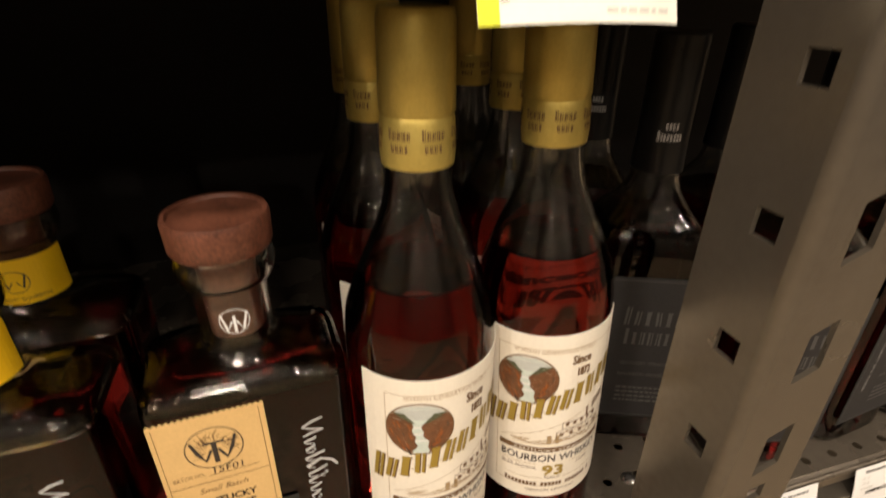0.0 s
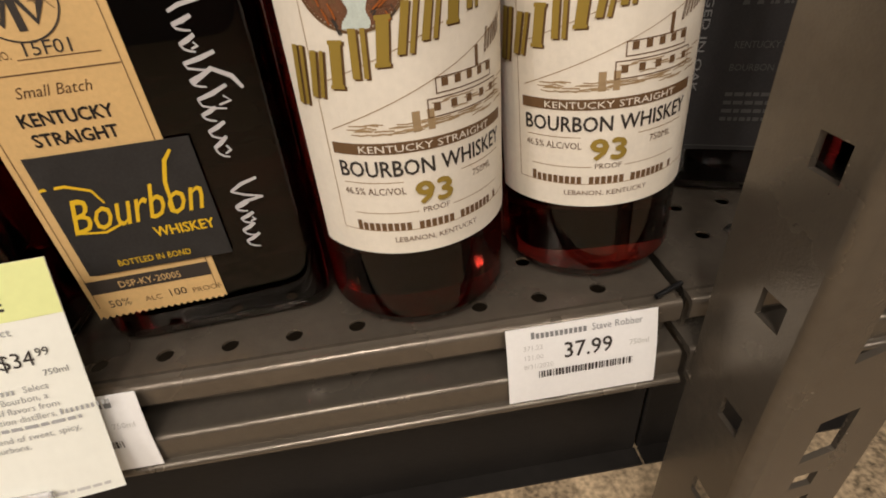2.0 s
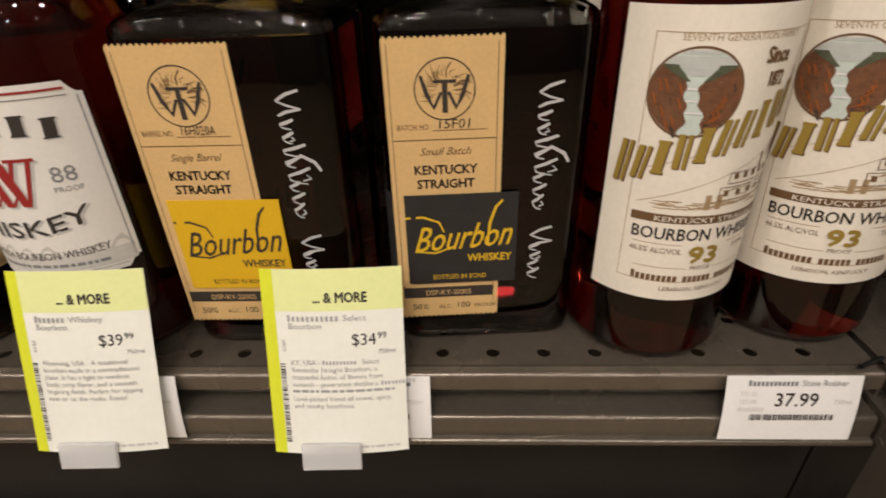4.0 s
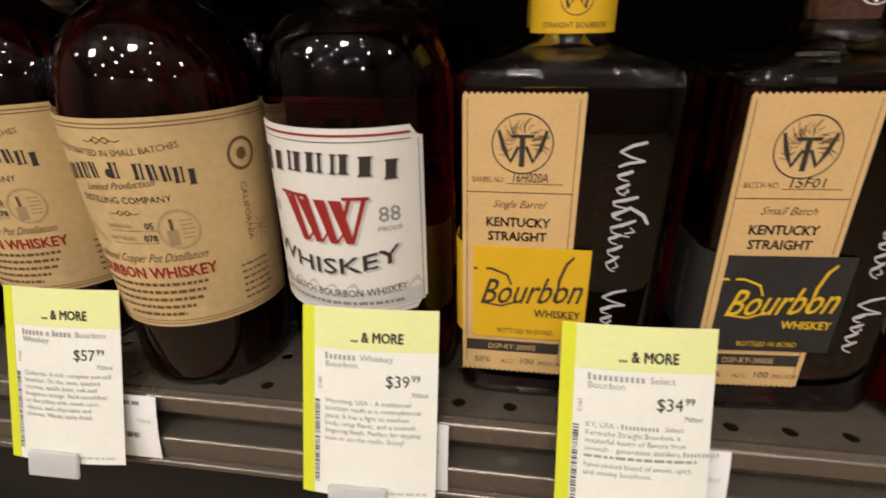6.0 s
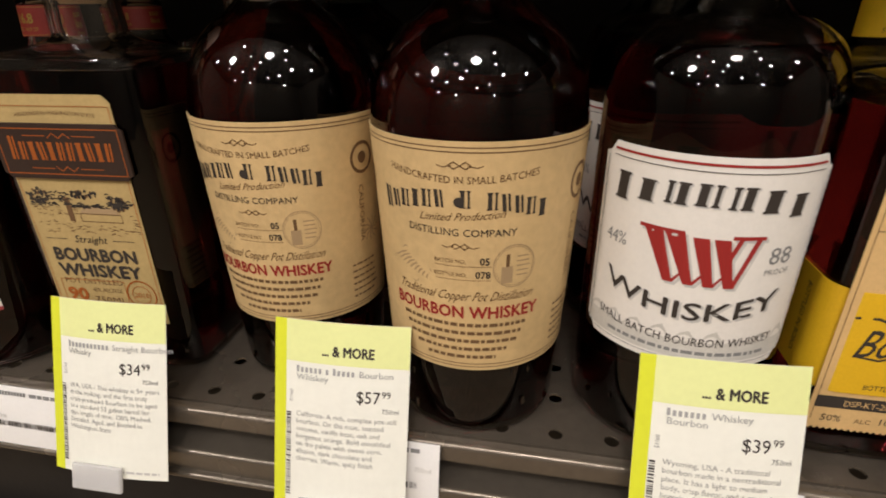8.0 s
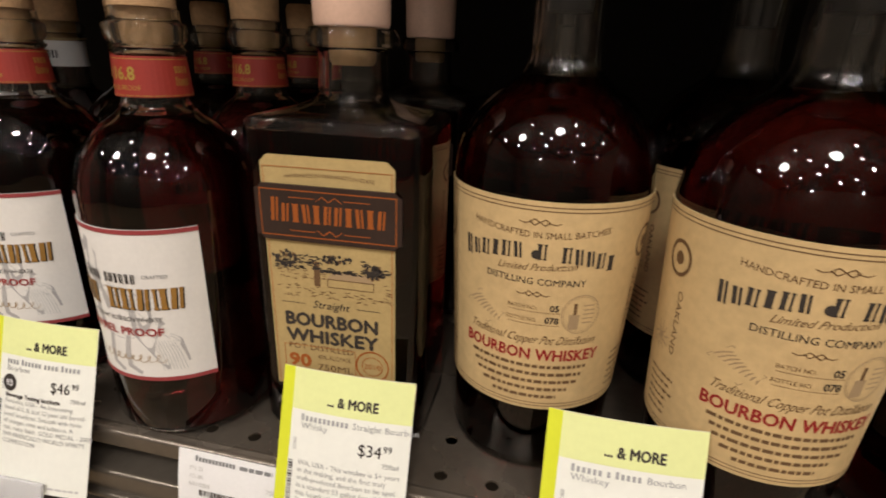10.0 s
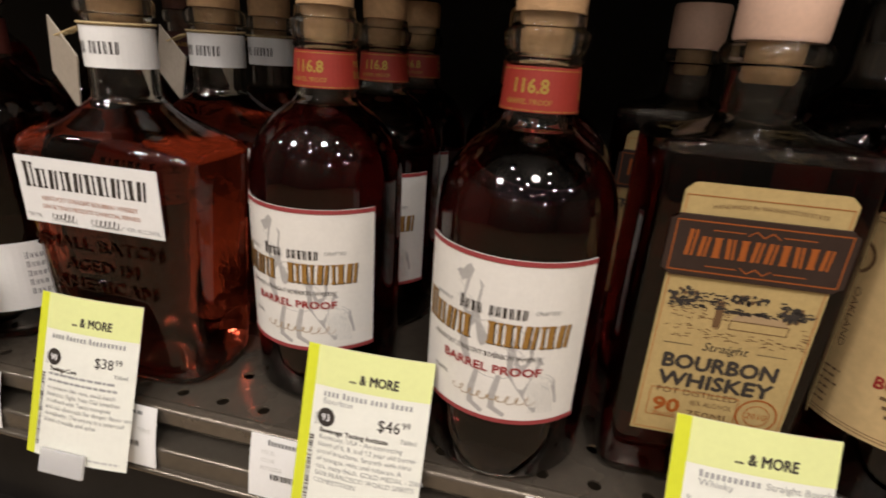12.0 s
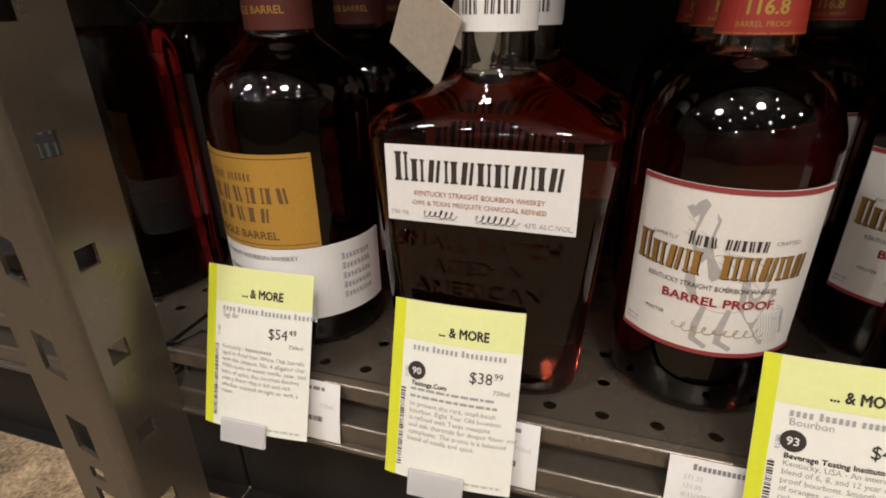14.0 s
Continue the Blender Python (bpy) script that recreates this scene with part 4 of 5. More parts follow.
    ink.rect(GOLD_INK, -0.046, 0.1837, 0.046, 0.1840)
    for u in (-0.026, 0.026):
        ink.blocks(GOLD_INK, u - 0.004, u + 0.004, 0.1780, 0.0030, 4)
        ink.blocks(GOLD_INK, u - 0.004, u + 0.004, 0.1725, 0.0030, 5)
    ink.lay(band, N, 0.0006)
    return b


def flask_bottle(at):
    """Broad-shouldered flat flask with a white strip label and a hang tag."""
    b = thing("whiskey_bottle", "broad amber flask bottle, white strip label, cork and hang tag", "bottle", "flask bottles", at)
    D = 0.034
    keys = [(0, 0.042, 0.024, 3.6), (0, 0.042, 0.024, 3.6), (0.002, 0.047, 0.029, 3.6), (0.009, 0.0495, 0.032, 3.8), (0.030, 0.0505, 0.033, 4), (0.090, 0.0545, D, 4), (0.126, 0.0575, D, 4), (0.134, 0.0575, 0.0335, 3.8), (0.1395, 0.052, 0.031, 3), (0.144, 0.042, 0.027, 2.6), (0.150, 0.029, 0.0225, 2.2), (0.157, 0.0182, 0.0178, 2), (0.164, 0.0163, 0.0163, 2), (0.196, 0.0158, 0.0158, 2), (0.198, 0.0178, 0.0178, 2), (0.204, 0.0182, 0.0182, 2), (0.207, 0.0160, 0.0160, 2)]
    prof = smooth_profile(keys)
    glass_bottle(b, prof, 0.156, AMBER, 64)
    lathe_part("cork", [(0.188, 0.0112), (0.207, 0.0125), (0.2075, 0.0153), (0.224, 0.0158), (0.2265, 0.0147), (0.2267, 0.009)], CORK, b, "tan cork stopper")
    S, rnd = flat_surface(D), random.Random(41)
    lab = slab(b, S, -0.0420, 0.0425, 0.0940, 0.1290, PAPER, n=20, label="white strip label with black lettering")
    ink = Ink()
    ink.blocks(INK, -0.0375, 0.0370, 0.1130, 0.0100, 10, 0.12)
    ink.text(ORANGE_INK, "KENTUCKY STRAIGHT BOURBON WHISKEY", 0, 0.1065, 0.0034, width=0.058)
    ink.text(ORANGE_INK, "OAK & TEXAS MESQUITE CHARCOAL REFINED", 0, 0.1022, 0.0032, width=0.060)
    ink.scribble(INK, -0.025, -0.010, 0.0982, 0.0040, 0.0005, 6, rnd)
    ink.scribble(INK, -0.001, 0.018, 0.0980, 0.0040, 0.0005, 7, rnd)
    ink.rect(GREY_INK, -0.026, 0.0958, -0.009, 0.0960)
    ink.rect(GREY_INK, -0.001, 0.0956, 0.018, 0.0958)
    ink.text(GREY_INK, "43% ALC./VOL.", 0.0310, 0.0960, 0.0032)
    ink.text(GREY_INK, "750 ML", -0.0360, 0.0968, 0.0030)
    ink.lay(lab, S, 0.0006)
    ink = Ink()
    for s, v, w in (("SMALL BATCH", 0.0810, 0.078), ("AGED IN", 0.0690, 0.046), ("AMERICAN", 0.0575, 0.064), ("OAK", 0.0420, 0.024)):
        ink.text(GLASS, s, 0, v, 0.0098, width=w)
    (mat, vs, fs), = ink.shapes.values()
    n = len(vs)
    raised = [S(u, v, 0.0009) for u, v, _ in vs] + [S(u, v, -0.002) for u, v, _ in vs]
    rim = {}
    for f in fs:
        for a, c in zip(f, f[1:] + f[:1]):
            rim[(a, c)] = rim.get((a, c), 0) + 1
    sides = [(c, a, n + a, n + c) for a, c in rim if (c, a) not in rim]
    part("embossed_lettering", (raised, fs + sides), AMBER, b, "raised glass lettering")
    N = round_surface(0.0165)
    neck = slab(b, N, -0.0500, 0.0500, 0.1730, 0.1925, PAPER, n=40, name="neck_label", label="white paper neck label")
    ink = Ink()
    ink.blocks(INK, -0.0150, 0.0125, 0.1795, 0.0058, 11, 0.22, skip=(4,))
    ink.lay(neck, N, 0.0006)
    # twine and hang tag
    cord_v, cord_f = [], []
    for i in range(48):
        a = 2 * math.pi * i / 48
        for j in range(6):
            q = 2 * math.pi * j / 6
            r = 0.0174 + 0.0007 * math.cos(q)
            cord_v.append((r * math.cos(a), r * math.sin(a), 0.1940 + 0.0007 * math.sin(q) + 0.0006 * math.sin(a)))
            k, k2 = i * 6 + j, ((i + 1) % 48) * 6 + j
            cord_f.append((k, k2, ((i + 1) % 48) * 6 + (j + 1) % 6, i * 6 + (j + 1) % 6))
    part("twine", (cord_v, cord_f), CORD, b, "thin twine round the neck", True)
    for k in range(7):
        a = rnd.uniform(-0.6, 0.6)
        bm = bmesh.new()
        bmesh.ops.create_cone(bm, segments=5, radius1=0.0005, radius2=0.0003, depth=0.012)
        bm.transform(Matrix.Translation((-0.0245, -0.008 + 0.001 * k, 0.189)) @ Euler((a, 1.2 + 0.3 * a, 0)).to_matrix().to_4x4())
        part("twine_end", bm, CORD, b)
    tag = box(-0.020, -0.0004, -0.034, 0.016, 0.0004, 0.0, 0.0003, 1)
    tag.transform(Matrix.Translation((-0.024, -0.0100, 0.186)) @ Euler((0.10, 0.55, -0.42)).to_matrix().to_4x4())
    part("hang_tag", tag, SHADED_TAG, b, "tan card hang tag")
    return b


def gold_label_bottle(at):
    """Dark round bottle with a gold label over a white band."""
    b = thing("whiskey_bottle", "dark round bourbon bottle, gold label, white band, brown neck band", "bottle", "gold label bottles", at)
    R = 0.0455
    prof = round_profile([(0, 0.033), (0, 0.033), (0.002, 0.041), (0.009, R), (0.009, R), (0.132, R), (0.132, R), (0.144, 0.0440), (0.155, 0.0375), (0.163, 0.0280), (0.169, 0.0200), (0.175, 0.0172), (0.200, 0.0165), (0.200, 0.0165), (0.202, 0.0195), (0.209, 0.0195), (0.211, 0.0165)])
    glass_bottle(b, prof, 0.170, WHISKEY)
    lathe_part("cork", [(0.190, 0.0120), (0.211, 0.0135), (0.2115, 0.0172), (0.230, 0.0176), (0.232, 0.016)], WOOD_CAP, b, "brown wooden stopper")
    S, rnd = round_surface(R), random.Random(51)
    low = slab(b, S, -0.100, 0.085, 0.0225, 0.0665, PAPER, n=50, label="white wraparound band")
    ink = Ink()
    ink.text(INK, "STRAIGHT BOURBON WHISKEY", 0.006, 0.0600, 0.0038, width=0.050)
    for k in range(5):
        ink.blocks(GREY_INK, 0.054, 0.074, 0.056 - k * 0.006, 0.0030, 8)
        ink.lines(GREY_INK, -0.020, 0.024, 0.052 - k * 0.005, 0.004, 0.0016, 1, rnd)
    ink.lay(low, S, 0.0006)
    lab = slab(b, S, -0.0520, 0.0440, 0.0670, 0.1180, GOLD_LABEL, thick=0.0007, n=40, label="gold foil label with fine dark rules")
    ink = Ink()
    for v in (0.0690, 0.1155):
        ink.rect(BROWN_INK, -0.0505, v, 0.0425, v + 0.0005)
    ink.blocks(BROWN_INK, -0.015, 0.0130, 0.1040, 0.0042, 11, 0.25, skip=(4,))
    ink.blocks(BROWN_INK, -0.0340, 0.0330, 0.0925, 0.0085, 8, 0.28)
    ink.blocks(BROWN_INK, -0.0230, 0.0220, 0.0820, 0.0080, 6, 0.28)
    ink.text(BROWN_INK, "SINGLE BARREL", 0, 0.0725, 0.0062, width=0.046, bold=0.00014)
    ink.lay(lab, S, 0.0008)
    N = round_surface(0.0172)
    band = slab(b, N, -0.050, 0.050, 0.1735, 0.1930, BROWN_BAND, n=40, name="neck_band", label="dark red-brown neck band")
    ink = Ink()
    ink.text(GILT, "SINGLE BARREL", 0, 0.1810, 0.0050, width=0.034, bold=0.00012)
    ink.lay(band, N, 0.0006)
    return b


def oak_bottle(at):
    """Tall dark bottle with a black label and a black capsule."""
    b = thing("whiskey_bottle", "tall dark bourbon bottle with black label and black neck capsule", "bottle", "black label bottles", at)
    W = 0.036
    keys = [(0, 0.028, 0.028, 5), (0, 0.028, 0.028, 5), (0.002, 0.034, 0.034, 5), (0.007, W, W, 5), (0.007, W, W, 5), (0.158, W, W, 5), (0.158, W, W, 5), (0.172, 0.033, 0.033, 4), (0.188, 0.022, 0.022, 2.5), (0.202, 0.0158, 0.0158, 2), (0.230, 0.0145, 0.0145, 2), (0.285, 0.0145, 0.0145, 2)]
    glass_bottle(b, smooth_profile(keys), 0.175, WHISKEY_WINE, 48)
    lathe_part("capsule", [(0.208, 0.0162), (0.230, 0.0155), (0.289, 0.0155), (0.2905, 0.014)], BLACK_CAP, b, "black neck capsule")
    S, rnd = flat_surface(W), random.Random(61)
    lab = slab(b, S, -0.0345, 0.0345, 0.025, 0.145, OAK_LABEL, n=10, label="black label with white lettering")
    ink = Ink()
    ink.border(SHADED_INK, -0.0325, 0.027, 0.0325, 0.143, 0.0004)
    ink.text(GREY_INK, "EXTRA AGED IN OAK", -0.0240, 0.090, 0.0044, turn=1, width=0.072)
    ink.blocks(SHADED_INK, -0.012, 0.029, 0.108, 0.011, 6, 0.3)
    ink.blocks(SHADED_INK, -0.010, 0.028, 0.092, 0.010, 7, 0.3)
    ink.text(SHADED_INK, "KENTUCKY STRAIGHT", 0.009, 0.074, 0.0044, width=0.036)
    ink.text(SHADED_INK, "BOURBON WHISKEY", 0.009, 0.064, 0.0044, width=0.036)
    ink.lines(SHADED_INK, -0.008, 0.028, 0.054, 0.004, 0.0018, 4, rnd)
    ink.lay(lab, S, 0.0006)
    ink = Ink()
    ink.blocks(WHITE_INK, -0.004, 0.004, 0.236, 0.0040, 4)
    ink.blocks(WHITE_INK, -0.008, 0.007, 0.229, 0.0045, 8)
    ink.lay(b, round_surface(0.0157), 0.0003, "capsule_print")
    return b


# ---------------- large structure ----------------
structure("floor", box(-4.5, -4.2, -0.12, 3.5, 0.115, 0.0), CONCRETE, "polished mottled brown concrete aisle floor")
structure("plinth_floor", box(-4.5, 0.1152, -0.12, 3.5, 1.6, PLINTH, 0.004), CONCRETE, "raised polished mottled brown concrete under the rack")
# added walls and ceiling, out of view, dark to hold down the fill light
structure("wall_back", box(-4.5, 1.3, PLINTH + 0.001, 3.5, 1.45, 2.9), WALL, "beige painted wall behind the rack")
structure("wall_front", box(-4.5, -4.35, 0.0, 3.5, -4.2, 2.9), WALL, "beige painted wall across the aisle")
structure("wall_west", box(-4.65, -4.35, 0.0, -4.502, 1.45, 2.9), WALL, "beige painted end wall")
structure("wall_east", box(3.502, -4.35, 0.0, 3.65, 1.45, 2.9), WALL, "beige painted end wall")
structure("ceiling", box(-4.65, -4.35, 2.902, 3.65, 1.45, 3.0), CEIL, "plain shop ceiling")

for lx, ly, watts in LAMPS:
    fix = thing("ceiling_light", "small black ceiling spotlight with a warm bulb", "spotlight", "ceiling spotlights", pose(lx, ly, 0))
    part("stem", loft([(LAMP_Z + 0.13, 0.008, 0.008, 2), (2.901, 0.008, 0.008, 2)], 10), BLACK_CAP, fix)
    part("canopy", loft([(2.885, 0.05, 0.05, 2), (2.901, 0.055, 0.055, 2)], 24), BLACK_CAP, fix)
    hv, hf = loft([(LAMP_Z + 0.055, 0.060, 0.060, 2), (LAMP_Z + 0.10, 0.058, 0.058, 2), (LAMP_Z + 0.14, 0.03, 0.03, 2)], 24, False, True)
    part("housing", (hv, hf), BLACK_CAP, fix, "", True)

PITCH = 0.0254
HOLE0 = 0.198


def profile_along(points, x0, x1):
    """A sheet-metal section in y, z drawn out along x."""
    n = len(points)
    vs = [(x, y, z) for x in (x0, x1) for y, z in points]
    fs = [(i, (i + 1) % n, n + (i + 1) % n, n + i) for i in range(n)]
    return vs, [tuple(reversed(f)) for f in fs] + [tuple(range(n)), tuple(range(2 * n - 1, n - 1, -1))]


def arc(cy, cz, r, a0, a1, n=5):
    return [(cy + r * math.cos(radians(a0 + (a1 - a0) * i / n)), cz + r * math.sin(radians(a0 + (a1 - a0) * i / n))) for i in range(n + 1)]


def shelf_deck(parent, x0, x1, top, phase, deep=0.66, holes=True):
    """Shelf panel with three rows of round holes behind a rolled front edge."""
    t, r, y_in, rows = 0.0015, 0.0034, HOLE0 - PITCH / 2 + 0.004, 3
    y_out = HOLE0 + PITCH * (rows - 0.5)
    vs, fs = [], []

    def quad(a, b, c, d):
        k = len(vs)
        vs.extend((a, b, c, d))
        fs.append((k, k + 1, k + 2, k + 3))
    first = math.ceil((x0 - phase) / PITCH + 0.5)
    last = math.floor((x1 - phase) / PITCH - 0.5)
    xa, xb = phase + (first - 0.5) * PITCH, phase + (last + 0.5) * PITCH
    for row in range(rows):
        cy = HOLE0 + PITCH * row
        lo = y_in if row == 0 else cy - PITCH / 2
        for k in range(first, last + 1):
            cx = phase + k * PITCH
            n, b0 = 16, len(vs)
            for i in range(n):
                a = 2 * math.pi * i / n
                c, s = math.cos(a), math.sin(a)
                m = max(abs(c), abs(s))
                vs.append((cx + c / m * PITCH / 2, max(lo, cy + s / m * PITCH / 2), top))
                vs.append((cx + r * c, cy + r * s, top))
                vs.append((cx + r * c, cy + r * s, top))
                vs.append((cx + (r + 0.0001) * c, cy + (r + 0.0001) * s, top - 0.0012))
            for i in range(n):
                p, q = b0 + 4 * i, b0 + 4 * ((i + 1) % n)
                fs.append((p, q, q + 1, p + 1))
                fs.append((p + 2, q + 2, q + 3, p + 3))
    for a, b in ((x0, xa), (xb, x1)):
        quad((a, y_in, top), (b, y_in, top), (b, y_out, top), (a, y_out, top))
    quad((x0, y_out, top), (x1, y_out, top), (x1, deep, top), (x0, deep, top))
    edge = [(y_in, top)] + arc(0.1850, top - 0.0030, 0.0030, 90, 180, 5) + [(0.1820, top - 0.0095), (0.1835, top - 0.0095), (0.1835, top - 0.004), (y_in, top - t)]
    ev, ef = profile_along(edge, x0, x1)
    k = len(vs)
    vs += ev
    fs += [tuple(i + k for i in f) for f in ef[1:]]
    quad((x0, y_out, top - 0.0030), (x0, deep, top - 0.0030), (x1, deep, top - 0.0030), (x1, y_out, top - 0.0030))
    return part("deck", (vs, fs), STEEL_SHELF, parent, "perforated steel deck with a rolled front edge", True)


def rack_shelf(x0, x1, top, phase, label):
    s = thing("rack_shelf", label, "shelf", "rack shelves")
    s.matrix_basis = pose(0, 0, 0)
    shelf_deck(s, x0, x1, top, phase)
    rail = [(0.1950, top - 0.0125), (0.1925, top - 0.0125), (0.1920, top - 0.0212), (0.1800, top - 0.0216)] + arc(0.1778, top - 0.0241, 0.0025, 80, 180, 5) + [(0.1752, top - 0.0340)] + arc(0.1738, top - 0.0362, 0.0020, 90, 270, 5)
    rail += [(0.1765, top - 0.0382), (0.1770, top - 0.0262), (0.1950, top - 0.0230)]
    part("front_rail", profile_along(rail, x0, x1), STEEL, s, "folded steel front rail with a ticket channel", True)
    part("rear_rail", box(x0, 0.64, top - 0.03, x1, 0.66, top - 0.0031), STEEL, s)
    for sx in (x0 + 0.002, x1 - 0.004):
        part("side_rail", box(sx, 0.1890, top - 0.030, sx + 0.002, 0.64, top - 0.0031), STEEL, s)
    return s


XR, XL = 0.1300, -1.0430
rack_shelf(XL + 0.002, XR - 0.002, SH, -0.054, "long bronze-grey perforated steel rack shelf holding bourbon bottles")
rack_shelf(XR + 0.002, 1.30, SH, XR + 0.030, "bronze-grey perforated steel shelf of the adjoining rack bay")
rack_shelf(-2.20, XL - 0.002, SH, XL - 0.050, "bronze-grey perforated steel shelf of the adjoining rack bay")
UP = SH + 0.358
rack_shelf(XL + 0.002, XR - 0.002, UP, -0.054, "bronze-grey steel rack shelf above the bottles")
rack_shelf(XR + 0.002, 1.30, UP, XR + 0.030, "upper bronze-grey steel shelf of the adjoining rack bay")
rack_shelf(-2.20, XL - 0.002, UP, XL - 0.050, "upper bronze-grey steel shelf of the adjoining rack bay")


def punched_wall(to3, s0, s1, z0, z1, holes, thick, nrm):
    """A flange with four-cornered holes; to3 maps across, height; holes: (s, z, half widths, skew)."""
    bm = bmesh.new()
    ss = sorted({s0, s1} | {h[0] - h[2] for h in holes} | {h[0] + h[2] for h in holes})
    col = [(a, b) for a, b in zip(ss, ss[1:]) if b - a > 1e-6]

    def quad(pts):
        bm.faces.new([bm.verts.new(p) for p in pts])
    for depth in (0.0, thick):
        off = Vector(nrm) * depth
        for a, b in col:
            own = sorted([h for h in holes if h[0] - h[2] <= a + 1e-6 and h[0] + h[2] >= b - 1e-6], key=lambda h: h[1])
            za, zb = z0, z0
            for h in own:
                sk = h[4]
                lo_a, lo_b = h[1] - h[3] + sk * (a - h[0]), h[1] - h[3] + sk * (b - h[0])
                quad([Vector(to3(a, za)) + off, Vector(to3(b, zb)) + off, Vector(to3(b, lo_b)) + off, Vector(to3(a, lo_a)) + off])
                za, zb = h[1] + h[3] + sk * (a - h[0]), h[1] + h[3] + sk * (b - h[0])
            quad([Vector(to3(a, za)) + off, Vector(to3(b, zb)) + off, Vector(to3(b, z1)) + off, Vector(to3(a, z1)) + off])
    off = Vector(nrm) * thick
    for s, z, hs, hz, sk in holes:
        c = [(s - hs, z - hz - sk * hs), (s + hs, z - hz + sk * hs), (s + hs, z + hz + sk * hs), (s - hs, z + hz - sk * hs)]
        for p, q in zip(c, c[1:] + c[:1]):
            quad([Vector(to3(*p)), Vector(to3(*q)), Vector(to3(*q)) + off, Vector(to3(*p)) + off])
    for s in (s0, s1):
        quad([Vector(to3(s, z0)), Vector(to3(s, z1)), Vector(to3(s, z1)) + off, Vector(to3(s, z0)) + off])
    bmesh.ops.remove_doubles(bm, verts=bm.verts, dist=1e-5)
    bmesh.ops.recalc_face_normals(bm, faces=bm.faces)
    return bm


def rack_post(x, out, label):
    """An angle post: side flange with square holes, front flange with slots; out: +1 or -1, away from the bay."""
    p = thing("rack_post", label, "rack post", "rack posts", pose(x, 0, 0))
    z0, z1, yf, rc = PLINTH, 2.1, 0.1300, 0.0050
    step, base = 0.0535, 0.7350
    lows = [base + step * k for k in range(-3, 25)]
    squares = [(0.1470, z, 0.0056, 0.0056, 0.0) for z in lows]
    slots = [(out * 0.0250, z + 0.0040, 0.0062, 0.0120, out * 0.45) for z in lows]
    slots += [(out * 0.0250, base + step * k + 0.0300, 0.0044, 0.0045, out * 0.2) for k in range(-2, 25, 3)]
    part("side_flange", punched_wall(lambda s, z: (0, s, z), yf + rc, 0.1740, z0, z1, squares, 0.0022, (out, 0, 0)), STEEL, p, "side flange with square holes")
    part("front_flange", punched_wall(lambda s, z: (s, yf, z), min(out * rc, out * 0.045), max(out * rc, out * 0.045), z0, z1, slots, 0.0022, (0, 1, 0)), STEEL, p, "front flange with slanted slots")
    pts = [(out * rc - out * rc * math.cos(a), yf + rc - rc * math.sin(a)) for a in [math.pi / 2 * i / 6 for i in range(7)]]
    inner = [(out * rc - out * (rc - 0.0022) * math.cos(a), yf + rc - (rc - 0.0022) * math.sin(a)) for a in [math.pi / 2 * i / 6 for i in range(7)]]
    ring = pts + inner[::-1]
    n = len(ring)
    vs = [(a, b, z) for z in (z0, z1) for a, b in ring]
    fs = [(i, (i + 1) % n, n + (i + 1) % n, n + i) for i in range(n)]
    part("corner_fold", (vs, fs), STEEL, p, "rounded folded corner", True)
    return p


rack_post(0.1325, 1, "bronze-grey steel rack post with square holes and slots")
rack_post(-1.0300, -1, "bronze-grey steel rack post with square holes and slots")

# dark panels under and behind the shelves
for x0, x1 in ((-2.2, -1.046), (-1.044, 0.1490), (0.1510, 1.3)):
    panel = thing("kick_panel", "black kick panel under the bottom shelf", "panel", "kick panels", pose((x0 + x1) / 2, 0.222, PLINTH))
    part("sheet", box(-(x1 - x0) / 2, 0, 0, (x1 - x0) / 2, 0.004, SH - PLINTH - 0.0190, 0.001, 1), BLACK_PANEL, panel)
    part("toe_fold", box(-(x1 - x0) / 2, -0.012, 0, (x1 - x0) / 2, -0.0003, 0.0016), BLACK_PANEL, panel)
back = thing("back_panel", "black panel closing the back of the rack", "panel", "", pose(-0.45, 0.662, PLINTH))
for q in range(3):
    part("sheet", box(-1.75 + q * 1.1667, 0, 0, -1.75 + (q + 1) * 1.1667 - 0.002, 0.006, 1.55, 0.001, 1), BLACK_PANEL, back)
for q in (1, 2):
    part("joint_strip", box(-1.751 + q * 1.1667 - 0.012, -0.002, 0, -1.751 + q * 1.1667 + 0.012, -0.0003, 1.55), BLACK_PANEL, back)

# screws and the small wire hooks at the shelf joints
for x, y in ((0.1760, 0.2220), (-1.0900, 0.2240), (0.1760, 0.35)):
    scr = thing("screw", "zinc dome-head screw in the steel shelf", "screw", "shelf screws", pose(x, y, SH))
    part("head", loft([(0.0, 0.0052, 0.0052, 2), (0.0010, 0.0050, 0.0050, 2), (0.0020, 0.0034, 0.0034, 2), (0.0024, 0.0012, 0.0012, 2)], 16), SCREW, scr, "", True)


def wire(points, r, name, mat, parent):
    cu = bpy.data.curves.new(name, "CURVE")
    cu.dimensions, cu.bevel_depth, cu.bevel_resolution = "3D", r, 2
    sp = cu.splines.new("POLY")
    sp.points.add(len(points) - 1)
    for q, c in zip(sp.points, points):
        q.co = (*c, 1)
    ob = new(name, cu)
    me = bpy.data.meshes.new_from_object(ob.evaluated_get(bpy.context.evaluated_depsgraph_get()))
    bpy.data.objects.remove(ob)
    me.materials.clear()
    me.materials.append(mat)
    o = new(name, me)
    o.parent = parent
    return o


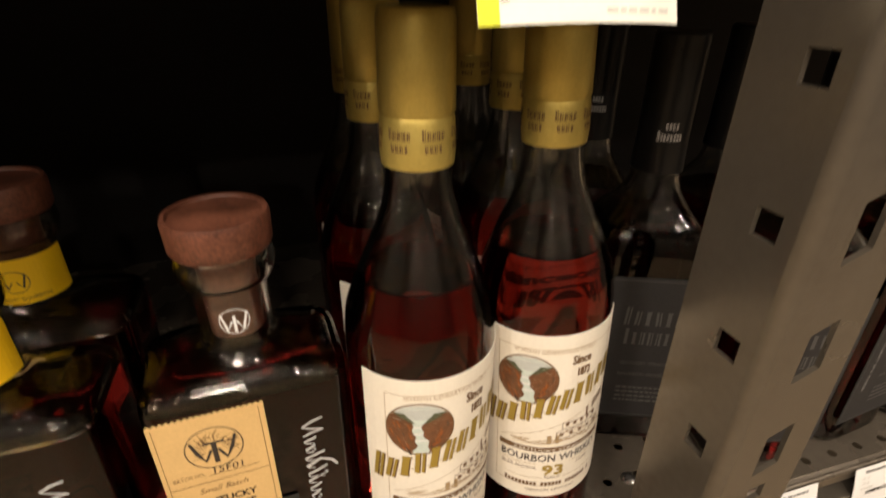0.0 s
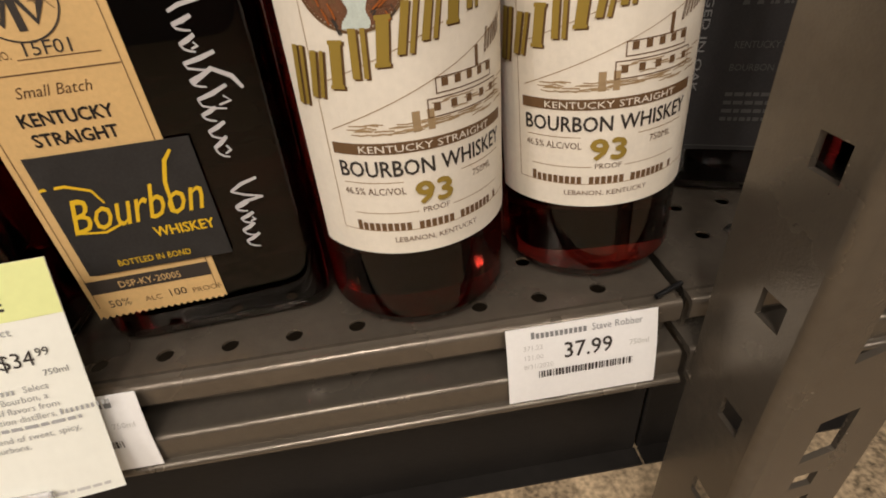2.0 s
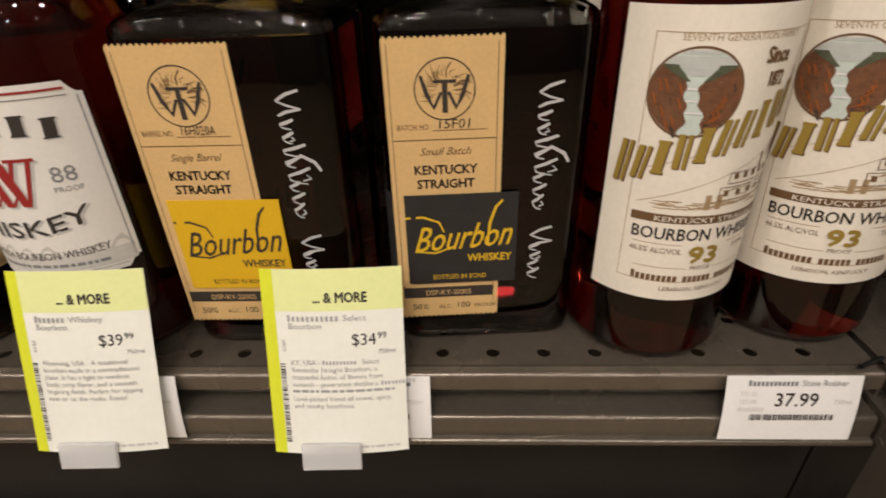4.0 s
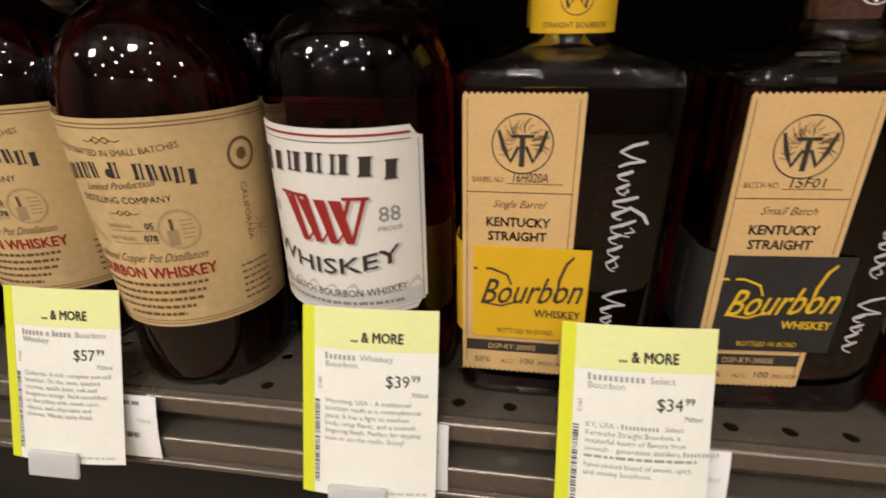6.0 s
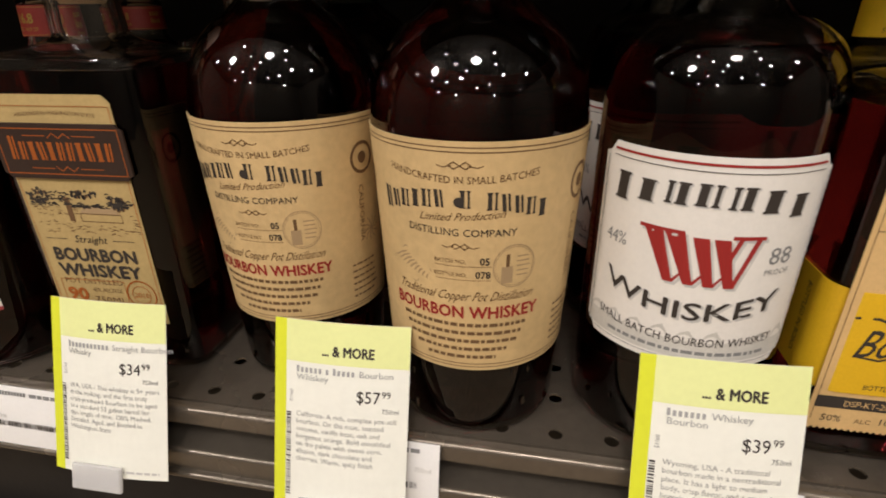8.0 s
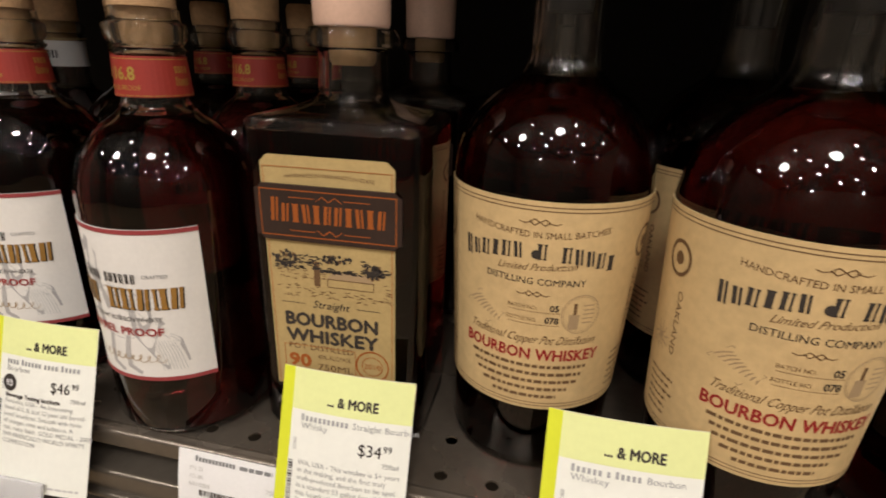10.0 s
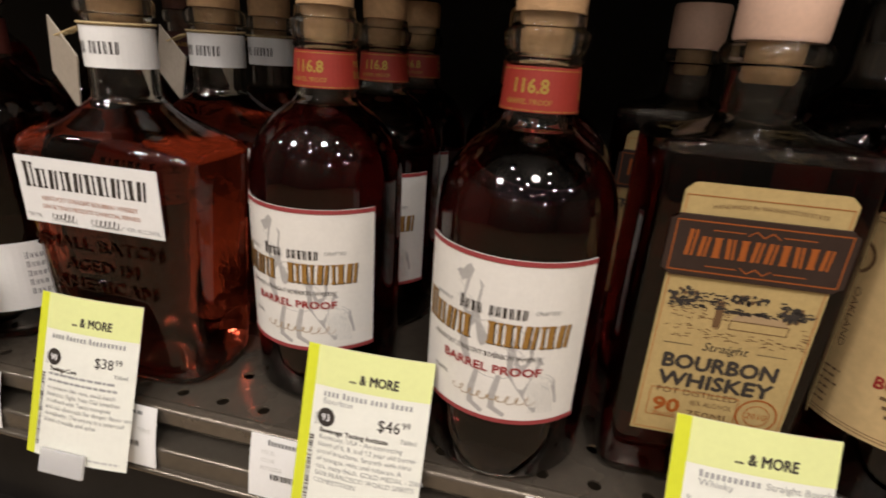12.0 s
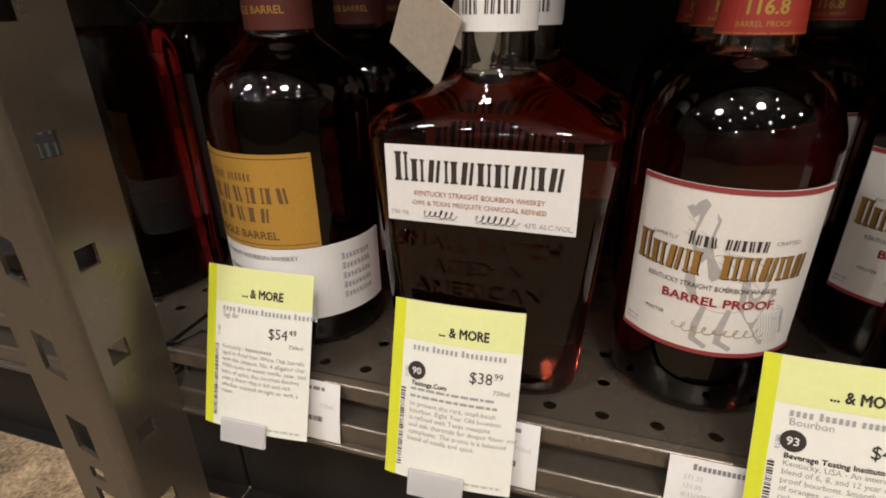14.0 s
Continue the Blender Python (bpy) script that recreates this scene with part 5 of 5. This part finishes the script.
for x, s in ((-1.020, 1), (0.118, -1)):
    hook = thing("shelf_clip", "bent black wire clip at the shelf joint", "clip", "shelf clips", pose(x, 0.186, SH))
    wire([(-0.030 * s, 0.000, 0.0015), (-0.018 * s, 0.001, 0.0015), (-0.012 * s, 0.016, 0.0022), (0.012 * s, 0.016, 0.0022)] if s > 0 else [(0.000, 0.0, 0.0012), (0.014, 0.006, 0.0012)], 0.0011, "bent_wire", BLACK_CAP, hook)


# ---------------- bottles, front row ----------------
def stand(make, x, y, turn, rows, depth, *more, spin=14, lean=0.0, lift=0.0):
    """A bottle and the ones queued behind it."""
    first = make(pose(x, y, SH + lift, 0, lean, turn), *more)
    rnd = random.Random(int((x + 3) * 1000))
    for k in range(1, rows + 1):
        copy_thing(first, pose(x + rnd.uniform(-0.004, 0.004), y + depth * k + rnd.uniform(0, 0.003), SH, 0, 0, turn + rnd.uniform(-spin, spin)))
    return first


stand(cream_label_bottle, 0.1060, 0.2370, -11, 2, 0.080, lean=-2.4, lift=0.0012)
stand(cream_label_bottle, 0.0256, 0.2272, 10, 2, 0.080)
stand(square_bottle, -0.0595, 0.2395, 4, 0, 0.078, True, spin=3)
stand(square_bottle, -0.1630, 0.2355, 0, 1, 0.068, False, spin=3)
stand(white_label_bottle, -0.2562, 0.2358, -9.3, 2, 0.092)
craft = stand(craft_bottle, -0.3510, 0.2300, -1, 1, 0.100)
copy_thing(craft, pose(-0.4490, 0.2515, SH, 0, 0, -2.5))
copy_thing(craft, pose(-0.4530, 0.3640, SH, 0, 0, 8))
stand(farm_bottle, -0.5455, 0.2450, 2, 1, 0.150)
bird = stand(bird_label_bottle, -0.6380, 0.2237, -6, 1, 0.087)
for y, turn in ((0.2490, 0), (0.3370, 6), (0.4250, -5)):
    copy_thing(bird, pose(-0.7490, y, SH, 0, 0, turn))
copy_thing(bird, pose(-0.6660, 0.4340, SH, 0, 0, -24))
stand(flask_bottle, -0.8540, 0.2290, 0, 2, 0.074)
stand(gold_label_bottle, -0.9740, 0.2450, -14, 2, 0.095)

# adjoining bays
oak = stand(oak_bottle, 0.2010, 0.2900, -22, 1, 0.080)
for x, y, turn in ((0.2800, 0.2400, -12), (0.2850, 0.3200, 4), (0.3650, 0.2420, 6), (0.4450, 0.2450, 0)):
    copy_thing(oak, pose(x, y, SH, 0, 0, turn))
copy_thing(oak, pose(-1.1150, 0.2600, SH, 0, 0, 160))
copy_thing(oak, pose(-1.1180, 0.3480, SH, 0, 0, 170))
copy_thing(oak, pose(-1.2100, 0.2600, SH, 0, 0, 40))
copy_thing(oak, pose(-1.2950, 0.2600, SH, 0, 0, 15))


# ---------------- shelf talkers and price tickets ----------------
TEXT_INK = material("tag ink", (0.36, 0.36, 0.345), 0.6, 0, 0)


def shelf_talker(x, top, price, cents, head, body, score="", turn=0.0, lean=0.0, z=0.0):
    """A lime-headed card leaning back from the rail in a clear clip."""
    w, h = 0.0320, 0.0905
    tip = math.degrees(math.atan2(0.0295, 0.0855))
    m = pose(x, 0.1610, SH - 0.0300 + z, -tip, lean, turn)
    c = thing("shelf_talker", "lime-headed paper price card reading " + price + " in a clear clip", "price tag", "shelf price cards", m)
    S = lambda u, v, off: (u, 0.0030 * (u / w) ** 2 - off, v + 0.0)
    card = slab(c, S, -w, w, 0.0, h, TAG_PAPER, thick=0.0004, n=10, name="card", label="cream paper card")
    ink, rnd = Ink(), random.Random(int(abs(x) * 1000))
    ink.rect(LIME, -w, 0.0, -w + 0.0060, h)
    ink.rect(LIME_PALE, -w + 0.0060, h - 0.0195, w, h)
    ink.text(INK, "... & MORE", 0.0040, h - 0.0155, 0.0066, width=0.0245, bold=0.00022)
    v = h - 0.0243
    for line in head:
        u = -0.0205
        for word in line.split("|"):
            if word.startswith("#"):
                n = int(word[1:])
                ink.blocks(TEXT_INK, u, u + n * 0.0022, v, 0.0024, n, 0.45)
                u += n * 0.0022 + 0.0012
            else:
                ink.text(TEXT_INK, word, u, v, 0.0042, align="l", stretch=1.05)
                u += sum(GLYPHS[q][2] for q in word) * 0.0044 + 0.0014
        v -= 0.0036
    ink.text(INK, "$" + price, 0.0195, h - 0.0360, 0.0080, align="r", stretch=0.92)
    ink.text(INK, cents, 0.0200, h - 0.0332, 0.0045, align="l", stretch=0.95)
    ink.text(GREY_INK, "750ml", 0.0280, h - 0.0405, 0.0032, align="r")
    v = h - 0.0452
    if score:
        ink.disc(INK, -0.0180, h - 0.0345, 0.0046)
        ink.text(WHITE_INK, score[:2], -0.0180, h - 0.0362, 0.0048, bold=0.0001)
        ink.text(INK, score[2:], -0.0205, h - 0.0420, 0.0033, align="l", bold=0.00008)
    for line in body:
        if line.startswith("#"):
            ink.lines(TEXT_INK, -0.0205, 0.0270, v + 0.0020, 0.003, 0.0013, 1, rnd, 0.15)
        else:
            u = -0.0205
            for k, piece in enumerate(line.split("#")):
                if k:
                    ink.blocks(TEXT_INK, u, u + 0.016, v, 0.0017, 10, 0.5)
                    u += 0.017
                ink.text(TEXT_INK, piece, u, v, 0.0034, align="l", stretch=0.97)
                u += sum(GLYPHS[q][2] for q in piece) * 0.0034 * 0.97
        v -= 0.0036
    ink.bars(INK, -0.0256, 0.006, -0.0232, h - 0.0440, rnd, False)
    ink.text(GREY_INK, "09/15", -0.0240, h - 0.0360, 0.0026, turn=1)
    ink.lines(PALE_INK, 0.006, 0.028, 0.0040, 0.002, 0.0012, 1, rnd, 0)
    ink.lay(card, S, 0.0005)
    if z > 0.1:
        return c
    clip = thing("ticket_clip", "clear acrylic clip gripping a price card", "clip", "clear card clips", m @ pose(-0.004, -0.0010, -0.0010))
    part("jaw", box(-0.0140, -0.0022, -0.0060, 0.0140, 0.0001, 0.0075, 0.0006, 1), ACRYLIC, clip)
    return c


TALKERS = [
    (-0.9710, "$54", "54", "49", ["#4|#6|#8|#6", "Sgl Br"], ["Kentucky - #", "aged in American White Oak barrels", "with the deepest, No. 4 alligator char.", "With notes of sweet vanilla, pear, and", "hints of spice, this bourbon finishes", "with a flavor that is full and rich", "whether enjoyed straight or with a", "mixer."], "", 0.0030),
    (-0.8610, "$38", "38", "99", ["#4|#6|#10"], ["# #", "# #", "to present this rare, small-batch", "bourbon. Eight Year Old bourbon", "is refined with Texas mesquite", "and oak charcoals for deeper flavor and", "complexity. The aroma is a balanced", "blend of vanilla and spice."], "90Tastings.Com", -0.0010),
    (-0.7000, "$46", "46", "99", ["#4|#6|#4|#5", "Bourbon"], ["Kentucky, USA - An interesting", "blend of 6, 8, and 12 year old barrel-", "proof bourbons. Smooth with hints", "of oranges, mint and tobacco. A", "rich, nutty finish. GOLD MEDAL - 2008", "SAN FRANCISCO WORLD SPIRITS", "COMPETITION"], "93Beverage Testing Institute", -0.0010),
    (-0.5290, "$34", "34", "99", ["#11|Straight Bourbon", "Whisky"], ["WA, USA - This whiskey is 5+ years", "in the making, and the first truly", "craft-produced Bourbon to be aged", "in a standard 53 gallon barrel for", "this length of time. 100% Mashed,", "Distilled, Aged, and Bottled in", "Washington State"], "", -0.0010),
    (-0.4060, "$57", "57", "99", ["#6|#1|#5|Bourbon", "Whiskey"], ["California- A rich, complex pot-still", "bourbon. On the nose, toasted", "coconut, vanilla bean, oak and", "bergamot orange. Bold mouthfeel", "on the palate with sweet corn,", "allspice, dark chocolate and", "cherries. Warm, spicy finish"], "", 0.0),
    (-0.2455, "$39", "39", "99", ["#7|Whiskey", "Bourbon"], ["Wyoming, USA - A traditional", "bourbon made in a nontraditional", "place. It has a light to medium", "body, crisp flavor, and a smooth", "lingering finish. Perfect for sipping", "neat or on the rocks. Enjoy!"], "", 0.0),
    (-0.1275, "$34", "34", "99", ["#11|Select", "Bourbon"], ["KY, USA - # Select", "Kentucky Straight Bourbon, a", "masterful fusion of flavors from", "seventh - generation distillers, #", "# It features a", "hand-picked blend of sweet, spicy,", "and smoky bourbons."], "", 0.0),
]
for x, _, price, cents, head, body, score, dz in TALKERS:
    shelf_talker(x, 0, price, cents, head, [s if not s.startswith("# #") else "#" for s in body], score, 1.5, 0.0, dz)
shelf_talker(0.0590, 0, "41", "99", ["#8|Bourbon"], ["#", "#", "#", "#", "#"], "", 0, 0, 0.3350)


def ticket(x, price, ident=True, z=SH):
    """A white price ticket bent into the rail's channel."""
    t = thing("price_ticket", "white paper price ticket" + (" reading " + price if price else "") + " in the shelf rail", "price ticket", "rail price tickets", pose(x, 0.1732, z - 0.0335))
    S = lambda u, v, off: (u, -off - 0.0010 * math.sin(min(1.0, v / 0.0365) * math.pi) + 0.215 * v, v)
    vs, fs, n = [], [], 8
    for off in (0.0003, 0.0):
        for i in range(n + 1):
            v = 0.0345 * i / n
            vs += [S(-0.0310, v, off), S(0.0310, v, off)]
    m = 2 * (n + 1)
    for i in range(n):
        fs += [(2 * i, 2 * i + 1, 2 * i + 3, 2 * i + 2), (m + 2 * i + 1, m + 2 * i, m + 2 * i + 2, m + 2 * i + 3), (2 * i + 1, m + 2 * i + 1, m + 2 * i + 3, 2 * i + 3), (m + 2 * i, 2 * i, 2 * i + 2, m + 2 * i + 2)]
    sheet = part("sheet", (vs, fs), PAPER, t)
    ink, rnd = Ink(), random.Random(int(abs(x) * 777))
    ink.blocks(GREY_INK, -0.0210, 0.0020, 0.0298, 0.0022, 12, 0.3)
    if price == "37.99":
        ink.text(GREY_INK, "Stave Robber", 0.0035, 0.0298, 0.0042, align="l", width=0.0210)
    else:
        ink.lines(GREY_INK, 0.0040, 0.0220, 0.0318, 0.003, 0.0020, 1, rnd, 0)
    if price:
        ink.text(INK, price, 0.0020, 0.0195, 0.0098, width=0.0205, bold=0.0001)
    ink.bars(INK, -0.0185, 0.0118, 0.0205, 0.0150, rnd)
    for k in range(3):
        ink.text(PALE_INK, ("371.22", "121.00", "8/31/2020")[k], -0.0245, 0.0250 - k * 0.0042, 0.0030, align="l")
    ink.text(PALE_INK, "750ml", 0.0190, 0.0205, 0.0034, align="l")
    ink.lay(sheet, S, 0.0006)
    return t


ticket(0.0850, "37.99")
for x in (-0.9550, -0.8490, -0.7300, -0.6000 + 0.012, -0.3910, -0.2400, -0.1160, 0.2720, 0.3700):
    ticket(x, "")
